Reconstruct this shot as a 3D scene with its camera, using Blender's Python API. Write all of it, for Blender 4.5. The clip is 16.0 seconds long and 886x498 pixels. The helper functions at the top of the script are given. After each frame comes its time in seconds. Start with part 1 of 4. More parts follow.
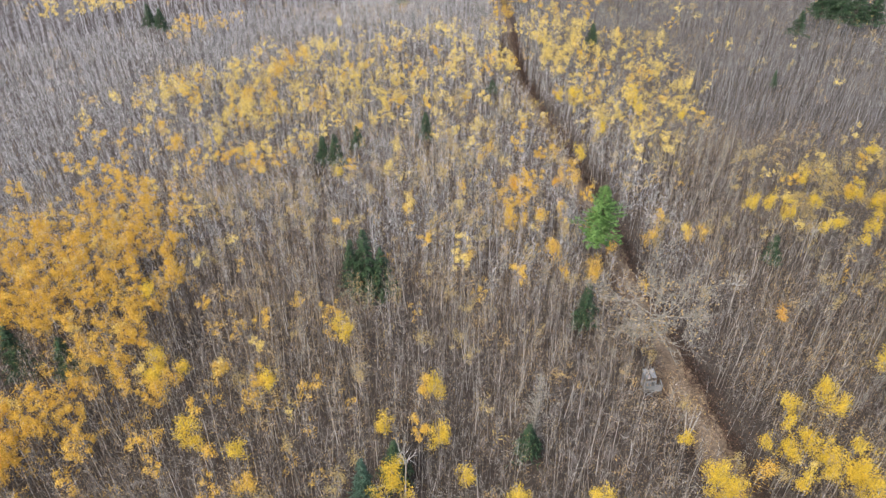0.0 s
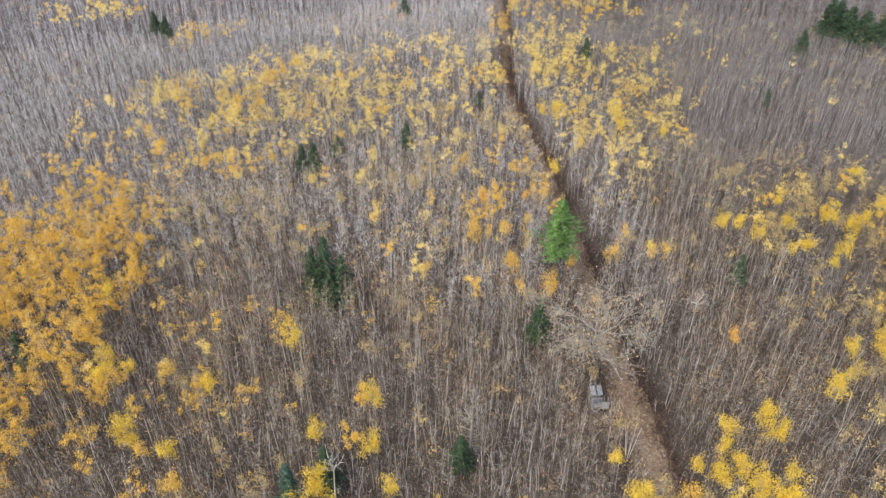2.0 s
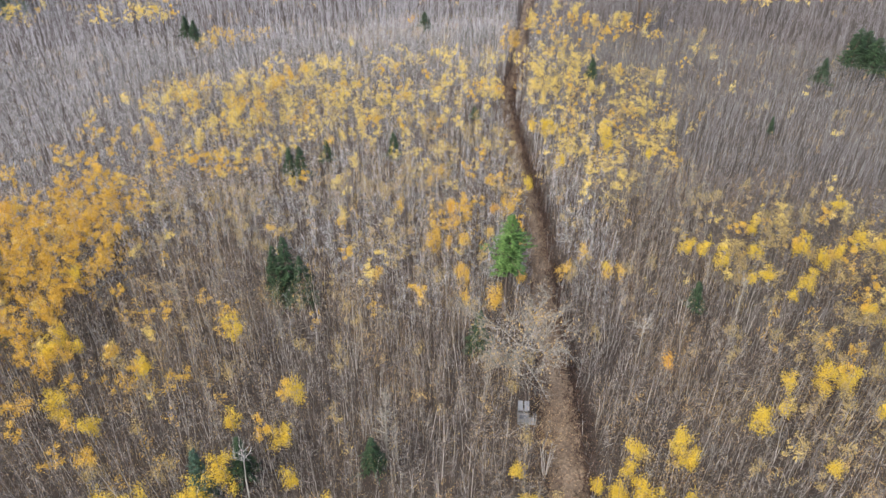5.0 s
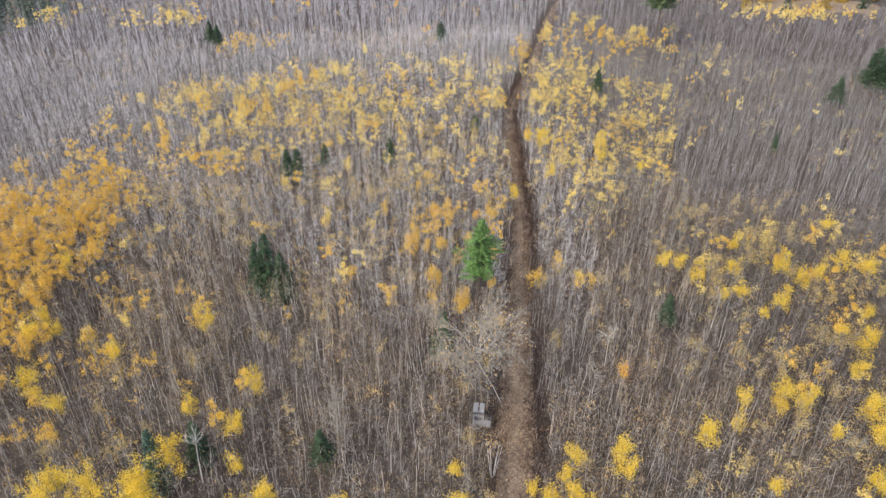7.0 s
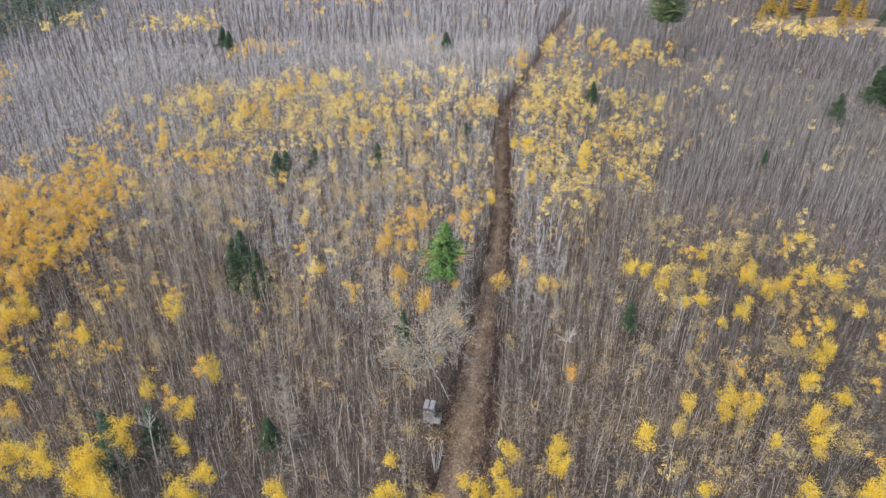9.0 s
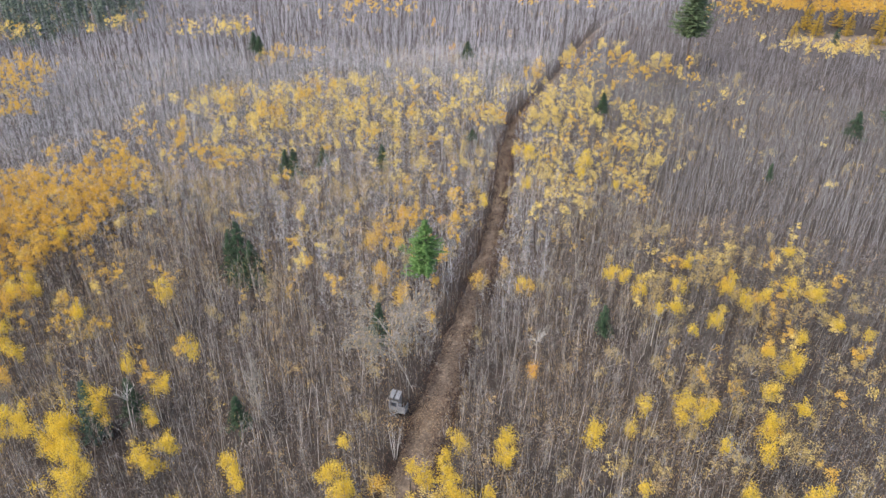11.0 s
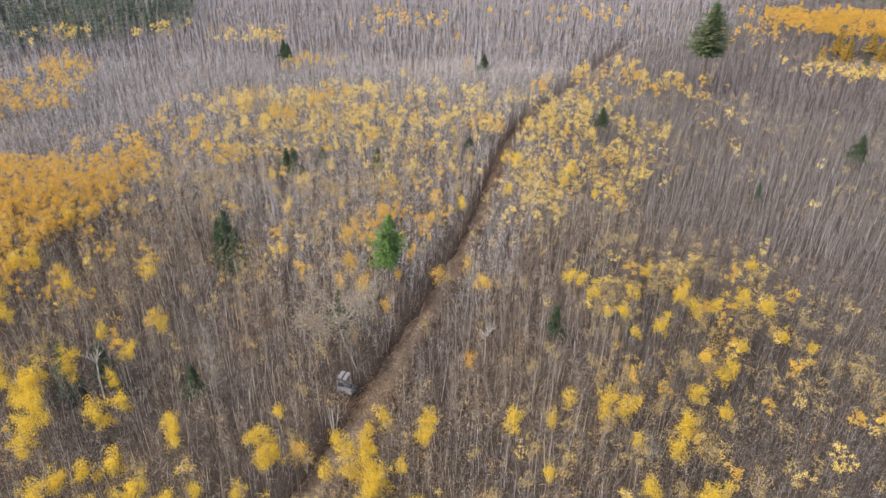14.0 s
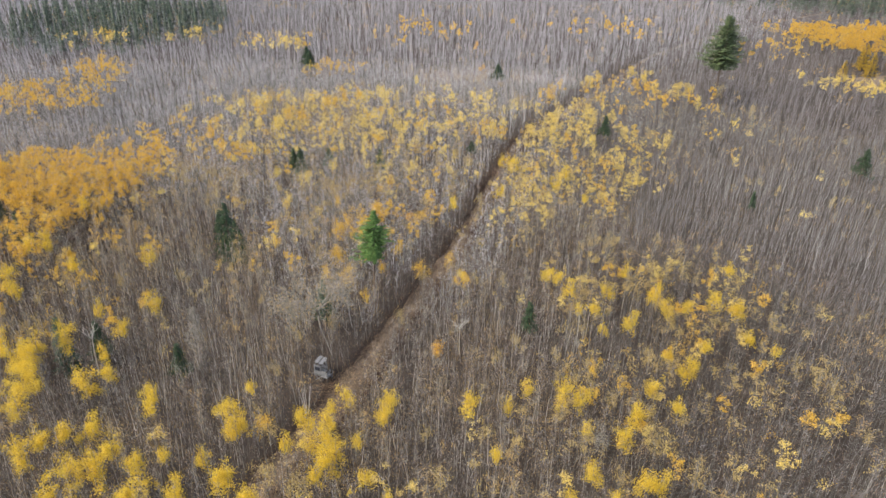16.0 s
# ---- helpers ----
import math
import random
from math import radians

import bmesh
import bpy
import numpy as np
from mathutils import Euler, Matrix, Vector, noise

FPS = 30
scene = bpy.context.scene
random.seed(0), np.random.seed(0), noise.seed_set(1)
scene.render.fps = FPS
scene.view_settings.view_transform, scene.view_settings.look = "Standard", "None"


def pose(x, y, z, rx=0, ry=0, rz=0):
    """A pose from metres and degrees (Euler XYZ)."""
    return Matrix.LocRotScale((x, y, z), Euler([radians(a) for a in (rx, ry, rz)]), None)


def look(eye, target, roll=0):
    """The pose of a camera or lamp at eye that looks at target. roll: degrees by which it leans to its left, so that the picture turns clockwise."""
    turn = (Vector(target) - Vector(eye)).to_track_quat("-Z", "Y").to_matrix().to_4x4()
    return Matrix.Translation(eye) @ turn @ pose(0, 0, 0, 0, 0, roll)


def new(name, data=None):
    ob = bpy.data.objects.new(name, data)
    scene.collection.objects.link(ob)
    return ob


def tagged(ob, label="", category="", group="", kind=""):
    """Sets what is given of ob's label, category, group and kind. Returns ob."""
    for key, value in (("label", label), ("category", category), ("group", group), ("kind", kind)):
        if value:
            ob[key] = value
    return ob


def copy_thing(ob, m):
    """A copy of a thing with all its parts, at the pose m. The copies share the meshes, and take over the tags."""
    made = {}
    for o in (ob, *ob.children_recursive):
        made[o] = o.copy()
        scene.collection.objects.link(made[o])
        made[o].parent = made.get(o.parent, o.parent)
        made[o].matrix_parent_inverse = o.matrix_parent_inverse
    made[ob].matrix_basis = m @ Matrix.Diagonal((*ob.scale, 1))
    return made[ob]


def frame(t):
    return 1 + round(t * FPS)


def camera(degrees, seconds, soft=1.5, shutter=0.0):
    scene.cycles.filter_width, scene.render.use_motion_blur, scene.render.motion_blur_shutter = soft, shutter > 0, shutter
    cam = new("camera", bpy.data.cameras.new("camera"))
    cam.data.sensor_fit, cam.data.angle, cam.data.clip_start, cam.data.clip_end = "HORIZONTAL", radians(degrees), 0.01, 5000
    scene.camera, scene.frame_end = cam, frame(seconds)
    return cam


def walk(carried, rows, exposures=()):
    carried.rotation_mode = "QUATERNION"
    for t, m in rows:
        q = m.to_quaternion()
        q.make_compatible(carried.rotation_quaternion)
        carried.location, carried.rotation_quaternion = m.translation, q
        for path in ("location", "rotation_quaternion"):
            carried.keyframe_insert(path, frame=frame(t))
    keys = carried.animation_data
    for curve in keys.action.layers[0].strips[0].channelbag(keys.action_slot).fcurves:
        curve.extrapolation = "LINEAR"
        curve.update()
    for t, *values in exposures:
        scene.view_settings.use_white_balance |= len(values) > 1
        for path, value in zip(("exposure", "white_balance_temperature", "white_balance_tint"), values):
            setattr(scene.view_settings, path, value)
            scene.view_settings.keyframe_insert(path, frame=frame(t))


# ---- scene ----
cam = camera(63.8, 16.0, soft=1.42)
PATH = [
    (0, (0.2, -1.611, 49.554), (0.195, 0.0, 48.369), -0.4),
    (0.5, (2.03, -1.6, 49.439), (2.004, 0.017, 48.261), -0.4),
    (1, (3.84, -1.567, 49.458), (3.794, 0.052, 48.285), -0.4),
    (1.5, (5.692, -1.59, 49.485), (5.623, 0.034, 48.32), -0.4),
    (2, (7.477, -1.647, 49.596), (7.387, -0.021, 48.436), -0.4),
    (2.5, (9.367, -1.701, 49.742), (9.25, -0.072, 48.587), -0.3),
    (3, (11.139, -1.733, 49.774), (10.999, -0.102, 48.626), -0.3),
    (3.5, (12.963, -1.707, 49.875), (12.786, -0.077, 48.731), -0.2),
    (4, (14.729, -1.755, 49.88), (14.529, -0.123, 48.741), -0.1),
    (6.5, (23.732, -1.952, 49.741), (23.387, -0.324, 48.633), 0.1),
    (7, (25.569, -2.004, 49.767), (25.198, -0.376, 48.666), 0.1),
    (7.5, (27.345, -2.042, 49.799), (26.951, -0.415, 48.704), 0.2),
    (8, (29.226, -2.105, 49.851), (28.81, -0.479, 48.763), 0.1),
    (8.5, (31.029, -2.154, 49.905), (30.596, -0.529, 48.823), 0.2),
    (9, (32.831, -2.184, 49.828), (32.368, -0.562, 48.754), 0.2),
    (11.5, (42.101, -2.573, 49.682), (41.485, -0.979, 48.643), 0.4),
    (12, (43.873, -2.638, 49.664), (43.237, -1.047, 48.631), 0.5),
    (12.5, (45.667, -2.648, 49.606), (45.01, -1.063, 48.579), 0.5),
    (13, (47.587, -2.638, 49.662), (46.901, -1.061, 48.64), 0.5),
    (13.5, (49.404, -2.697, 49.797), (48.694, -1.128, 48.781), 0.6),
    (14, (51.319, -2.697, 49.853), (50.579, -1.136, 48.845), 0.7),
    (14.5, (53.21, -2.755, 49.979), (52.443, -1.204, 48.976), 0.7),
    (15, (55.093, -2.857, 50.032), (54.306, -1.311, 49.036), 0.7),
    (15.5, (56.989, -2.887, 50.046), (56.169, -1.355, 49.057), 0.7),
    (16, (58.947, -2.972, 50.016), (58.102, -1.448, 49.035), 0.7),
]
# seconds, stops, kelvin, tint: the white balance drifts
EXPOSURES = [(0, 1.42, 6320, 9), (4, 1.43, 6350, 9), (6.5, 1.44, 6330, 10), (9, 1.43, 6150, 9), (11.5, 1.42, 6130, 13), (12.5, 1.42, 6300, 18),
             (13, 1.41, 6520, 20), (14, 1.40, 6680, 13), (15, 1.38, 6600, 9), (16, 1.38, 6600, 8)]
walk(cam, [(t, look(eye, target, roll)) for t, eye, target, roll in PATH], EXPOSURES)

# ---- light: thin overcast, the sun a broad pale patch high behind the camera ----
world = bpy.data.worlds.new("overcast_sky")
scene.world = world
world.use_nodes = True
wn = world.node_tree.nodes
sky = wn.new("ShaderNodeTexSky")
sky.sky_type = "NISHITA"
sky.sun_disc = False
SUN_EL, SUN_AZ = 48.0, 215.0
sky.sun_elevation = radians(SUN_EL)
sky.sun_rotation = radians(SUN_AZ)
sky.dust_density = 4.0
sky.ozone_density = 1.0
world.node_tree.links.new(sky.outputs["Color"], wn["Background"].inputs["Color"])
wn["Background"].inputs["Strength"].default_value = 0.15
sun_data = bpy.data.lights.new("sun", "SUN")
sun_data.energy = 1.1
sun_data.angle = radians(25)
sun_data.color = (1.0, 0.95, 0.88)
sun = new("sun", sun_data)
sun.matrix_world = look((60 * math.sin(radians(SUN_AZ)), 60 * math.cos(radians(SUN_AZ)), 60 * math.tan(radians(SUN_EL))), (0, 0, 0))
tagged(sun, kind="structure")


# ---- materials ----
def shader(name, rough=0.85):
    m = bpy.data.materials.new(name)
    m.use_nodes = True
    b = m.node_tree.nodes["Principled BSDF"]
    b.inputs["Roughness"].default_value = rough
    b.inputs["Specular IOR Level"].default_value = 0.25
    return m, m.node_tree.nodes, m.node_tree.links, b


def ramp_node(nodes, stops):
    r = nodes.new("ShaderNodeValToRGB")
    while len(r.color_ramp.elements) < len(stops):
        r.color_ramp.elements.new(0.5)
    for e, (p, c) in zip(r.color_ramp.elements, stops):
        e.position, e.color = p, (*c, 1)
    return r


def island_material(name, stops, rough=0.8, grain=9.0, depth=0.35, through_light=0.0, gloss=0.25):
    """Colour picked for each loose piece, with a fine grain laid over it."""
    m, n, l, b = shader(name, rough)
    b.inputs["Specular IOR Level"].default_value = gloss
    geo = n.new("ShaderNodeNewGeometry")
    r = ramp_node(n, stops)
    l.new(geo.outputs["Random Per Island"], r.inputs[0])
    co = n.new("ShaderNodeTexCoord")
    t = n.new("ShaderNodeTexNoise")
    t.inputs["Scale"].default_value = grain
    t.inputs["Detail"].default_value = 3
    l.new(co.outputs["Object"], t.inputs["Vector"])
    v = n.new("ShaderNodeMapRange")
    v.inputs[1].default_value, v.inputs[2].default_value = 0.3, 0.7
    v.inputs[3].default_value, v.inputs[4].default_value = 1 - depth, 1 + depth
    l.new(t.outputs["Fac"], v.inputs[0])
    mix = n.new("ShaderNodeVectorMath")
    mix.operation = "SCALE"
    l.new(r.outputs[0], mix.inputs[0])
    l.new(v.outputs[0], mix.inputs["Scale"])
    l.new(mix.outputs[0], b.inputs["Base Color"])
    if through_light:
        tr = n.new("ShaderNodeBsdfTranslucent")
        l.new(mix.outputs[0], tr.inputs["Color"])
        ms = n.new("ShaderNodeMixShader")
        ms.inputs[0].default_value = through_light
        l.new(b.outputs[0], ms.inputs[1])
        l.new(tr.outputs[0], ms.inputs[2])
        l.new(ms.outputs[0], n["Material Output"].inputs["Surface"])
    return m


def surface_material(name, fine, coarse, scale_fine, scale_coarse, rough=0.9, bump=0.4, stretch=(1, 1, 1)):
    """Two layers of noise at real size, with relief."""
    m, n, l, b = shader(name, rough)
    co = n.new("ShaderNodeTexCoord")
    mp = n.new("ShaderNodeMapping")
    mp.inputs["Scale"].default_value = stretch
    l.new(co.outputs["Object"], mp.inputs["Vector"])
    out = []
    for s, d in ((scale_fine, 6), (scale_coarse, 4)):
        t = n.new("ShaderNodeTexNoise")
        t.inputs["Scale"].default_value = s
        t.inputs["Detail"].default_value = d
        l.new(mp.outputs[0], t.inputs["Vector"])
        out.append(t)
    rf, rc = ramp_node(n, fine), ramp_node(n, coarse)
    l.new(out[0].outputs["Fac"], rf.inputs[0])
    l.new(out[1].outputs["Fac"], rc.inputs[0])
    mix = n.new("ShaderNodeMix")
    mix.data_type = "RGBA"
    mix.inputs["Factor"].default_value = 0.45
    l.new(rf.outputs[0], mix.inputs[6])
    l.new(rc.outputs[0], mix.inputs[7])
    l.new(mix.outputs[2], b.inputs["Base Color"])
    bp = n.new("ShaderNodeBump")
    bp.inputs["Strength"].default_value = bump
    bp.inputs["Distance"].default_value = 0.05
    l.new(out[0].outputs["Fac"], bp.inputs["Height"])
    l.new(bp.outputs[0], b.inputs["Normal"])
    return m


M_GROUND = surface_material("leaf_litter_floor", [(0.3, (0.017, 0.013, 0.010)), (0.5, (0.040, 0.031, 0.024)), (0.72, (0.10, 0.074, 0.05))],
                            [(0.35, (0.03, 0.024, 0.02)), (0.65, (0.066, 0.053, 0.043))], 5.0, 0.15)
M_TRAIL = surface_material("trodden_leaf_trail", [(0.32, (0.06, 0.045, 0.034)), (0.5, (0.145, 0.108, 0.073)), (0.7, (0.26, 0.195, 0.128))],
                           [(0.38, (0.095, 0.07, 0.05)), (0.62, (0.20, 0.152, 0.108))], 4.0, 0.5)
M_FIELD = surface_material("dry_grass_field", [(0.3, (0.08, 0.055, 0.032)), (0.7, (0.21, 0.15, 0.09))],
                           [(0.35, (0.09, 0.065, 0.04)), (0.65, (0.21, 0.15, 0.09))], 1.5, 0.12)
M_BARK = island_material("aspen_bark", [(0.0, (0.055, 0.046, 0.038)), (0.5, (0.125, 0.109, 0.092)), (0.78, (0.25, 0.232, 0.206)), (1.0, (0.48, 0.455, 0.42))], 0.8)
M_STEM = island_material("grey_aspen_bark", [(0.0, (0.10, 0.096, 0.093)), (0.65, (0.185, 0.18, 0.175)), (0.88, (0.29, 0.284, 0.277)), (1.0, (0.43, 0.422, 0.414))], 0.8)
M_TWIG = island_material("pale_grey_twig", [(0.0, (0.10, 0.086, 0.075)), (0.4, (0.215, 0.192, 0.168)), (0.8, (0.34, 0.312, 0.277)), (1.0, (0.54, 0.505, 0.46))], 0.85)
# grey twigs made paler than the near ones, to carry the haze
M_HAZE_TWIG = island_material("haze_paled_grey_twig", [(0.0, (0.21, 0.206, 0.208)), (0.5, (0.40, 0.396, 0.402)), (1.0, (0.56, 0.556, 0.56))], 0.85, 9.0, 0.15)
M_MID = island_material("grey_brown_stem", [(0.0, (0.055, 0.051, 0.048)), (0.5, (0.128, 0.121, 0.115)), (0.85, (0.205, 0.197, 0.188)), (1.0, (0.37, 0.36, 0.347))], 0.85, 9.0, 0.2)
# far stems, lilac and mauve: paled and evened to put haze into bark
M_HAZE_LILAC = island_material("haze_lilac_stem", [(0.0, (0.215, 0.210, 0.222)), (0.5, (0.295, 0.289, 0.303)), (1.0, (0.37, 0.364, 0.376))], 0.85, 9.0, 0.15)
M_HAZE_MAUVE = island_material("haze_mauve_stem", [(0.0, (0.10, 0.093, 0.094)), (0.5, (0.168, 0.157, 0.157)), (1.0, (0.255, 0.243, 0.24))], 0.85, 9.0, 0.15)
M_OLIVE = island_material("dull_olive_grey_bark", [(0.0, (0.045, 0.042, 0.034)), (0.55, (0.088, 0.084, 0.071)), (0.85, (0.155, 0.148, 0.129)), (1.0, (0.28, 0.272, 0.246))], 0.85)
M_SHRUB = island_material("brown_shrub_twig", [(0.0, (0.032, 0.022, 0.017)), (0.5, (0.08, 0.056, 0.044)), (1.0, (0.19, 0.142, 0.113))], 0.85)
# red-brown brush, darkened to hold the shade under the trailside trees
M_BRUSH = island_material("shade_dark_red_brown_brush", [(0.0, (0.025, 0.015, 0.011)), (0.6, (0.06, 0.036, 0.026)), (1.0, (0.14, 0.085, 0.055))], 0.85)
M_LIMB = island_material("tan_grey_limb", [(0.0, (0.125, 0.112, 0.093)), (0.5, (0.225, 0.206, 0.175)), (1.0, (0.36, 0.335, 0.29))], 0.85)
M_SILVER = island_material("silvery_dead_wood", [(0.0, (0.26, 0.25, 0.23)), (0.5, (0.40, 0.385, 0.35)), (1.0, (0.56, 0.54, 0.50))], 0.8)
M_WHITE = island_material("white_birch_bark", [(0.0, (0.34, 0.325, 0.30)), (0.6, (0.48, 0.465, 0.435)), (1.0, (0.60, 0.585, 0.555))], 0.75, 14.0, 0.4)
M_TAN = island_material("withered_tan_leaf", [(0.0, (0.22, 0.125, 0.05)), (0.5, (0.39, 0.27, 0.12)), (0.85, (0.51, 0.375, 0.17)), (1.0, (0.62, 0.44, 0.13))], 0.9, 4.0, 0.25, 0.25)
M_LITTER = island_material("dry_brown_leaf", [(0.0, (0.10, 0.06, 0.035)), (0.6, (0.22, 0.15, 0.09)), (1.0, (0.38, 0.275, 0.155))], 0.8, 4.0, 0.25)
M_LEAF = {
    "YELLOW": island_material("bright_yellow_leaf", [(0.0, (0.57, 0.385, 0.03)), (0.5, (0.68, 0.49, 0.06)), (1.0, (0.77, 0.59, 0.12))], 0.85, 3.0, 0.2, 0.5, 0.05),
    "GOLD": island_material("golden_leaf", [(0.0, (0.45, 0.255, 0.02)), (0.5, (0.62, 0.39, 0.065)), (1.0, (0.74, 0.52, 0.145))], 0.85, 3.0, 0.2, 0.4, 0.08),
    "PALE": island_material("pale_gold_leaf", [(0.0, (0.26, 0.185, 0.06)), (0.5, (0.40, 0.30, 0.12)), (1.0, (0.53, 0.42, 0.19))], 0.85, 3.0, 0.2, 0.4, 0.08),
    # the yellow leaf with haze put into its colour, for hill and beyond
    "HONEY": island_material("haze_paled_yellow_leaf", [(0.0, (0.52, 0.365, 0.07)), (0.5, (0.68, 0.51, 0.14)), (1.0, (0.79, 0.635, 0.25))], 0.85, 3.0, 0.2, 0.4, 0.08),
    "RUSSET": island_material("orange_leaf", [(0.0, (0.44, 0.21, 0.02)), (0.5, (0.60, 0.32, 0.045)), (1.0, (0.70, 0.42, 0.08))], 0.85, 3.0, 0.2, 0.4, 0.08),
}
M_SPRUCE = island_material("dark_spruce_needles", [(0.0, (0.014, 0.03, 0.014)), (0.6, (0.034, 0.066, 0.03)), (1.0, (0.065, 0.11, 0.05))], 0.6, 5.0, 0.3)
M_BLUE = island_material("blue_green_spruce_needles", [(0.0, (0.022, 0.045, 0.03)), (0.6, (0.05, 0.095, 0.065)), (1.0, (0.085, 0.145, 0.10))], 0.6, 5.0, 0.3)
# conifer green greyed and lightened, so that the needles carry distance haze
M_FIR = island_material("haze_greyed_fir_needles", [(0.0, (0.05, 0.072, 0.05)), (0.6, (0.09, 0.118, 0.085)), (1.0, (0.14, 0.168, 0.12))], 0.8, 5.0, 0.3)
M_PINE = island_material("fresh_green_pine_needles", [(0.0, (0.045, 0.095, 0.022)), (0.5, (0.095, 0.185, 0.044)), (1.0, (0.16, 0.275, 0.08))], 0.6, 4.0, 0.25, 0.15)
M_OLDPINE = island_material("olive_green_pine_needles", [(0.0, (0.035, 0.058, 0.024)), (0.6, (0.088, 0.125, 0.055)), (1.0, (0.16, 0.20, 0.095))], 0.6, 4.0, 0.25, 0.1)
M_LARCH = island_material("turning_larch_needles", [(0.0, (0.22, 0.15, 0.02)), (0.5, (0.42, 0.27, 0.03)), (1.0, (0.55, 0.36, 0.05))], 0.6, 4.0, 0.25, 0.15)
M_TRUNK = surface_material("dark_conifer_bark", [(0.3, (0.05, 0.038, 0.03)), (0.7, (0.15, 0.12, 0.10))], [(0.35, (0.07, 0.055, 0.045)), (0.65, (0.13, 0.10, 0.085))], 30.0, 3.0)
M_BOARD = surface_material("weathered_grey_board", [(0.3, (0.10, 0.10, 0.103)), (0.7, (0.26, 0.262, 0.265))], [(0.35, (0.13, 0.13, 0.132)), (0.65, (0.23, 0.231, 0.232))], 9.0, 1.3, 0.85, 0.4, (1, 1, 0.15))
M_DARK = surface_material("dark_weathered_frame", [(0.3, (0.04, 0.035, 0.03)), (0.7, (0.10, 0.09, 0.08))], [(0.35, (0.05, 0.045, 0.04)), (0.65, (0.09, 0.08, 0.07))], 12.0, 2.0)


# ---- bulk geometry ----
rng = np.random.default_rng(7)


def unit(v):
    return v / np.maximum(np.linalg.norm(v, axis=-1, keepdims=True), 1e-9)


class Heap:
    """Gathers many small pieces for one mesh."""

    def __init__(self):
        self.v, self.f, self.m, self.n = [], [], [], 0

    def add(self, verts, tris, slot):
        k, a = verts.shape[0], verts.shape[1]
        self.v.append(verts.reshape(-1, 3))
        base = (np.arange(k) * a)[:, None, None] + self.n
        f = (base + np.asarray(tris)[None]).reshape(-1, 3)
        self.f.append(f)
        self.m.append(np.full(len(f), slot, dtype=np.int32))
        self.n += k * a

    def ring(self, p, q):
        d = unit(q - p)
        side = unit(np.cross(d, np.where(np.abs(d[..., 2:3]) > 0.9, [1.0, 0, 0], [0, 0, 1.0])))
        return side, np.cross(d, side)

    def tubes(self, p, q, r0, r1, slot):
        """Three-sided tapered tubes from p to q."""
        s, u = self.ring(p, q)
        out = []
        for c, r in ((p, r0), (q, r1)):
            for k in range(3):
                a = 2 * math.pi * k / 3
                out.append(c + (s * math.cos(a) + u * math.sin(a)) * np.reshape(r, (-1, 1)))
        self.add(np.stack(out, 1), [(0, 1, 4), (0, 4, 3), (1, 2, 5), (1, 5, 4), (2, 0, 3), (2, 3, 5)], slot)

    def spikes(self, p, q, r, slot):
        """Three-sided twigs that run out to a point."""
        s, u = self.ring(p, q)
        out = [p + (s * math.cos(2 * math.pi * k / 3) + u * math.sin(2 * math.pi * k / 3)) * np.reshape(r, (-1, 1)) for k in range(3)]
        self.add(np.stack(out + [q], 1), [(0, 1, 3), (1, 2, 3), (2, 0, 3)], slot)

    def blades(self, p, q, r, slot):
        """Finest twigs: slivers that run out to a point, each turned its own way."""
        s, u = self.ring(p, q)
        a = rng.uniform(0, math.pi, (len(p), 1))
        w = (s * np.cos(a) + u * np.sin(a)) * np.reshape(r, (-1, 1))
        self.add(np.stack([p + w, q, p - w], 1), [(0, 1, 2)], slot)

    def leaves(self, c, size, slot, flat=0.0):
        """Small pointed leaves, each turned its own way."""
        k = len(c)
        d = rng.normal(size=(k, 3))
        d[:, 2] *= 1 - flat
        d = unit(d)
        w = unit(np.cross(d, rng.normal(size=(k, 3)) * [1, 1, 1 - flat] + [0, 0, flat]))
        s = np.reshape(size, (-1, 1))
        self.add(np.stack([c - d * s * 0.8 + w * s * 0.66, c + d * s, c - d * s * 0.8 - w * s * 0.66], 1), [(0, 1, 2)], slot)

    def mesh(self, name, materials):
        v, f, mi = np.concatenate(self.v), np.concatenate(self.f), np.concatenate(self.m)
        me = bpy.data.meshes.new(name)
        me.vertices.add(len(v))
        me.vertices.foreach_set("co", v.astype(np.float32).ravel())
        me.loops.add(len(f) * 3)
        me.loops.foreach_set("vertex_index", f.astype(np.int32).ravel())
        me.polygons.add(len(f))
        me.polygons.foreach_set("loop_start", (np.arange(len(f)) * 3).astype(np.int32))
        me.polygons.foreach_set("material_index", mi)
        for m in materials:
            me.materials.append(m)
        me.update(calc_edges=True)
        return me


def part(name, bm, material, parent, label=""):
    me = bpy.data.meshes.new(name)
    bm.to_mesh(me)
    bm.free()
    me.materials.append(material)
    ob = new(name, me)
    ob.parent = parent
    return tagged(ob, label)


# ---- plan: ground, trail, stands ----
TRAIL = [(24.2, 20.0), (23.9, 26.0), (23.3, 32.0), (22.7, 38.5), (21.8, 46.0), (21.1, 51.0), (20.3, 58.0), (19.4, 66.0), (18.4, 74.0), (17.0, 82.5),
         (15.0, 91.0), (13.2, 99.5), (11.9, 108.0), (11.5, 114.0), (12.0, 121.0), (12.4, 132.0), (12.0, 145.0), (11.6, 160.0), (11.5, 176.0), (11.6, 188.0),
         (12.4, 200.0), (17.5, 221.0), (27.0, 245.0), (40.0, 275.0), (52.0, 300.0)]
WOOD = [(-44, 24), (0, 8), (45, 14), (80, 34), (84, 70), (92, 115), (110, 165), (112, 240), (80, 350), (-85, 270), (-235, 165), (-120, 92), (-66, 52)]
TX, TY = np.array([p[0] for p in TRAIL]), np.array([p[1] for p in TRAIL])


def trail_x(y):
    return np.interp(y, TY, TX)


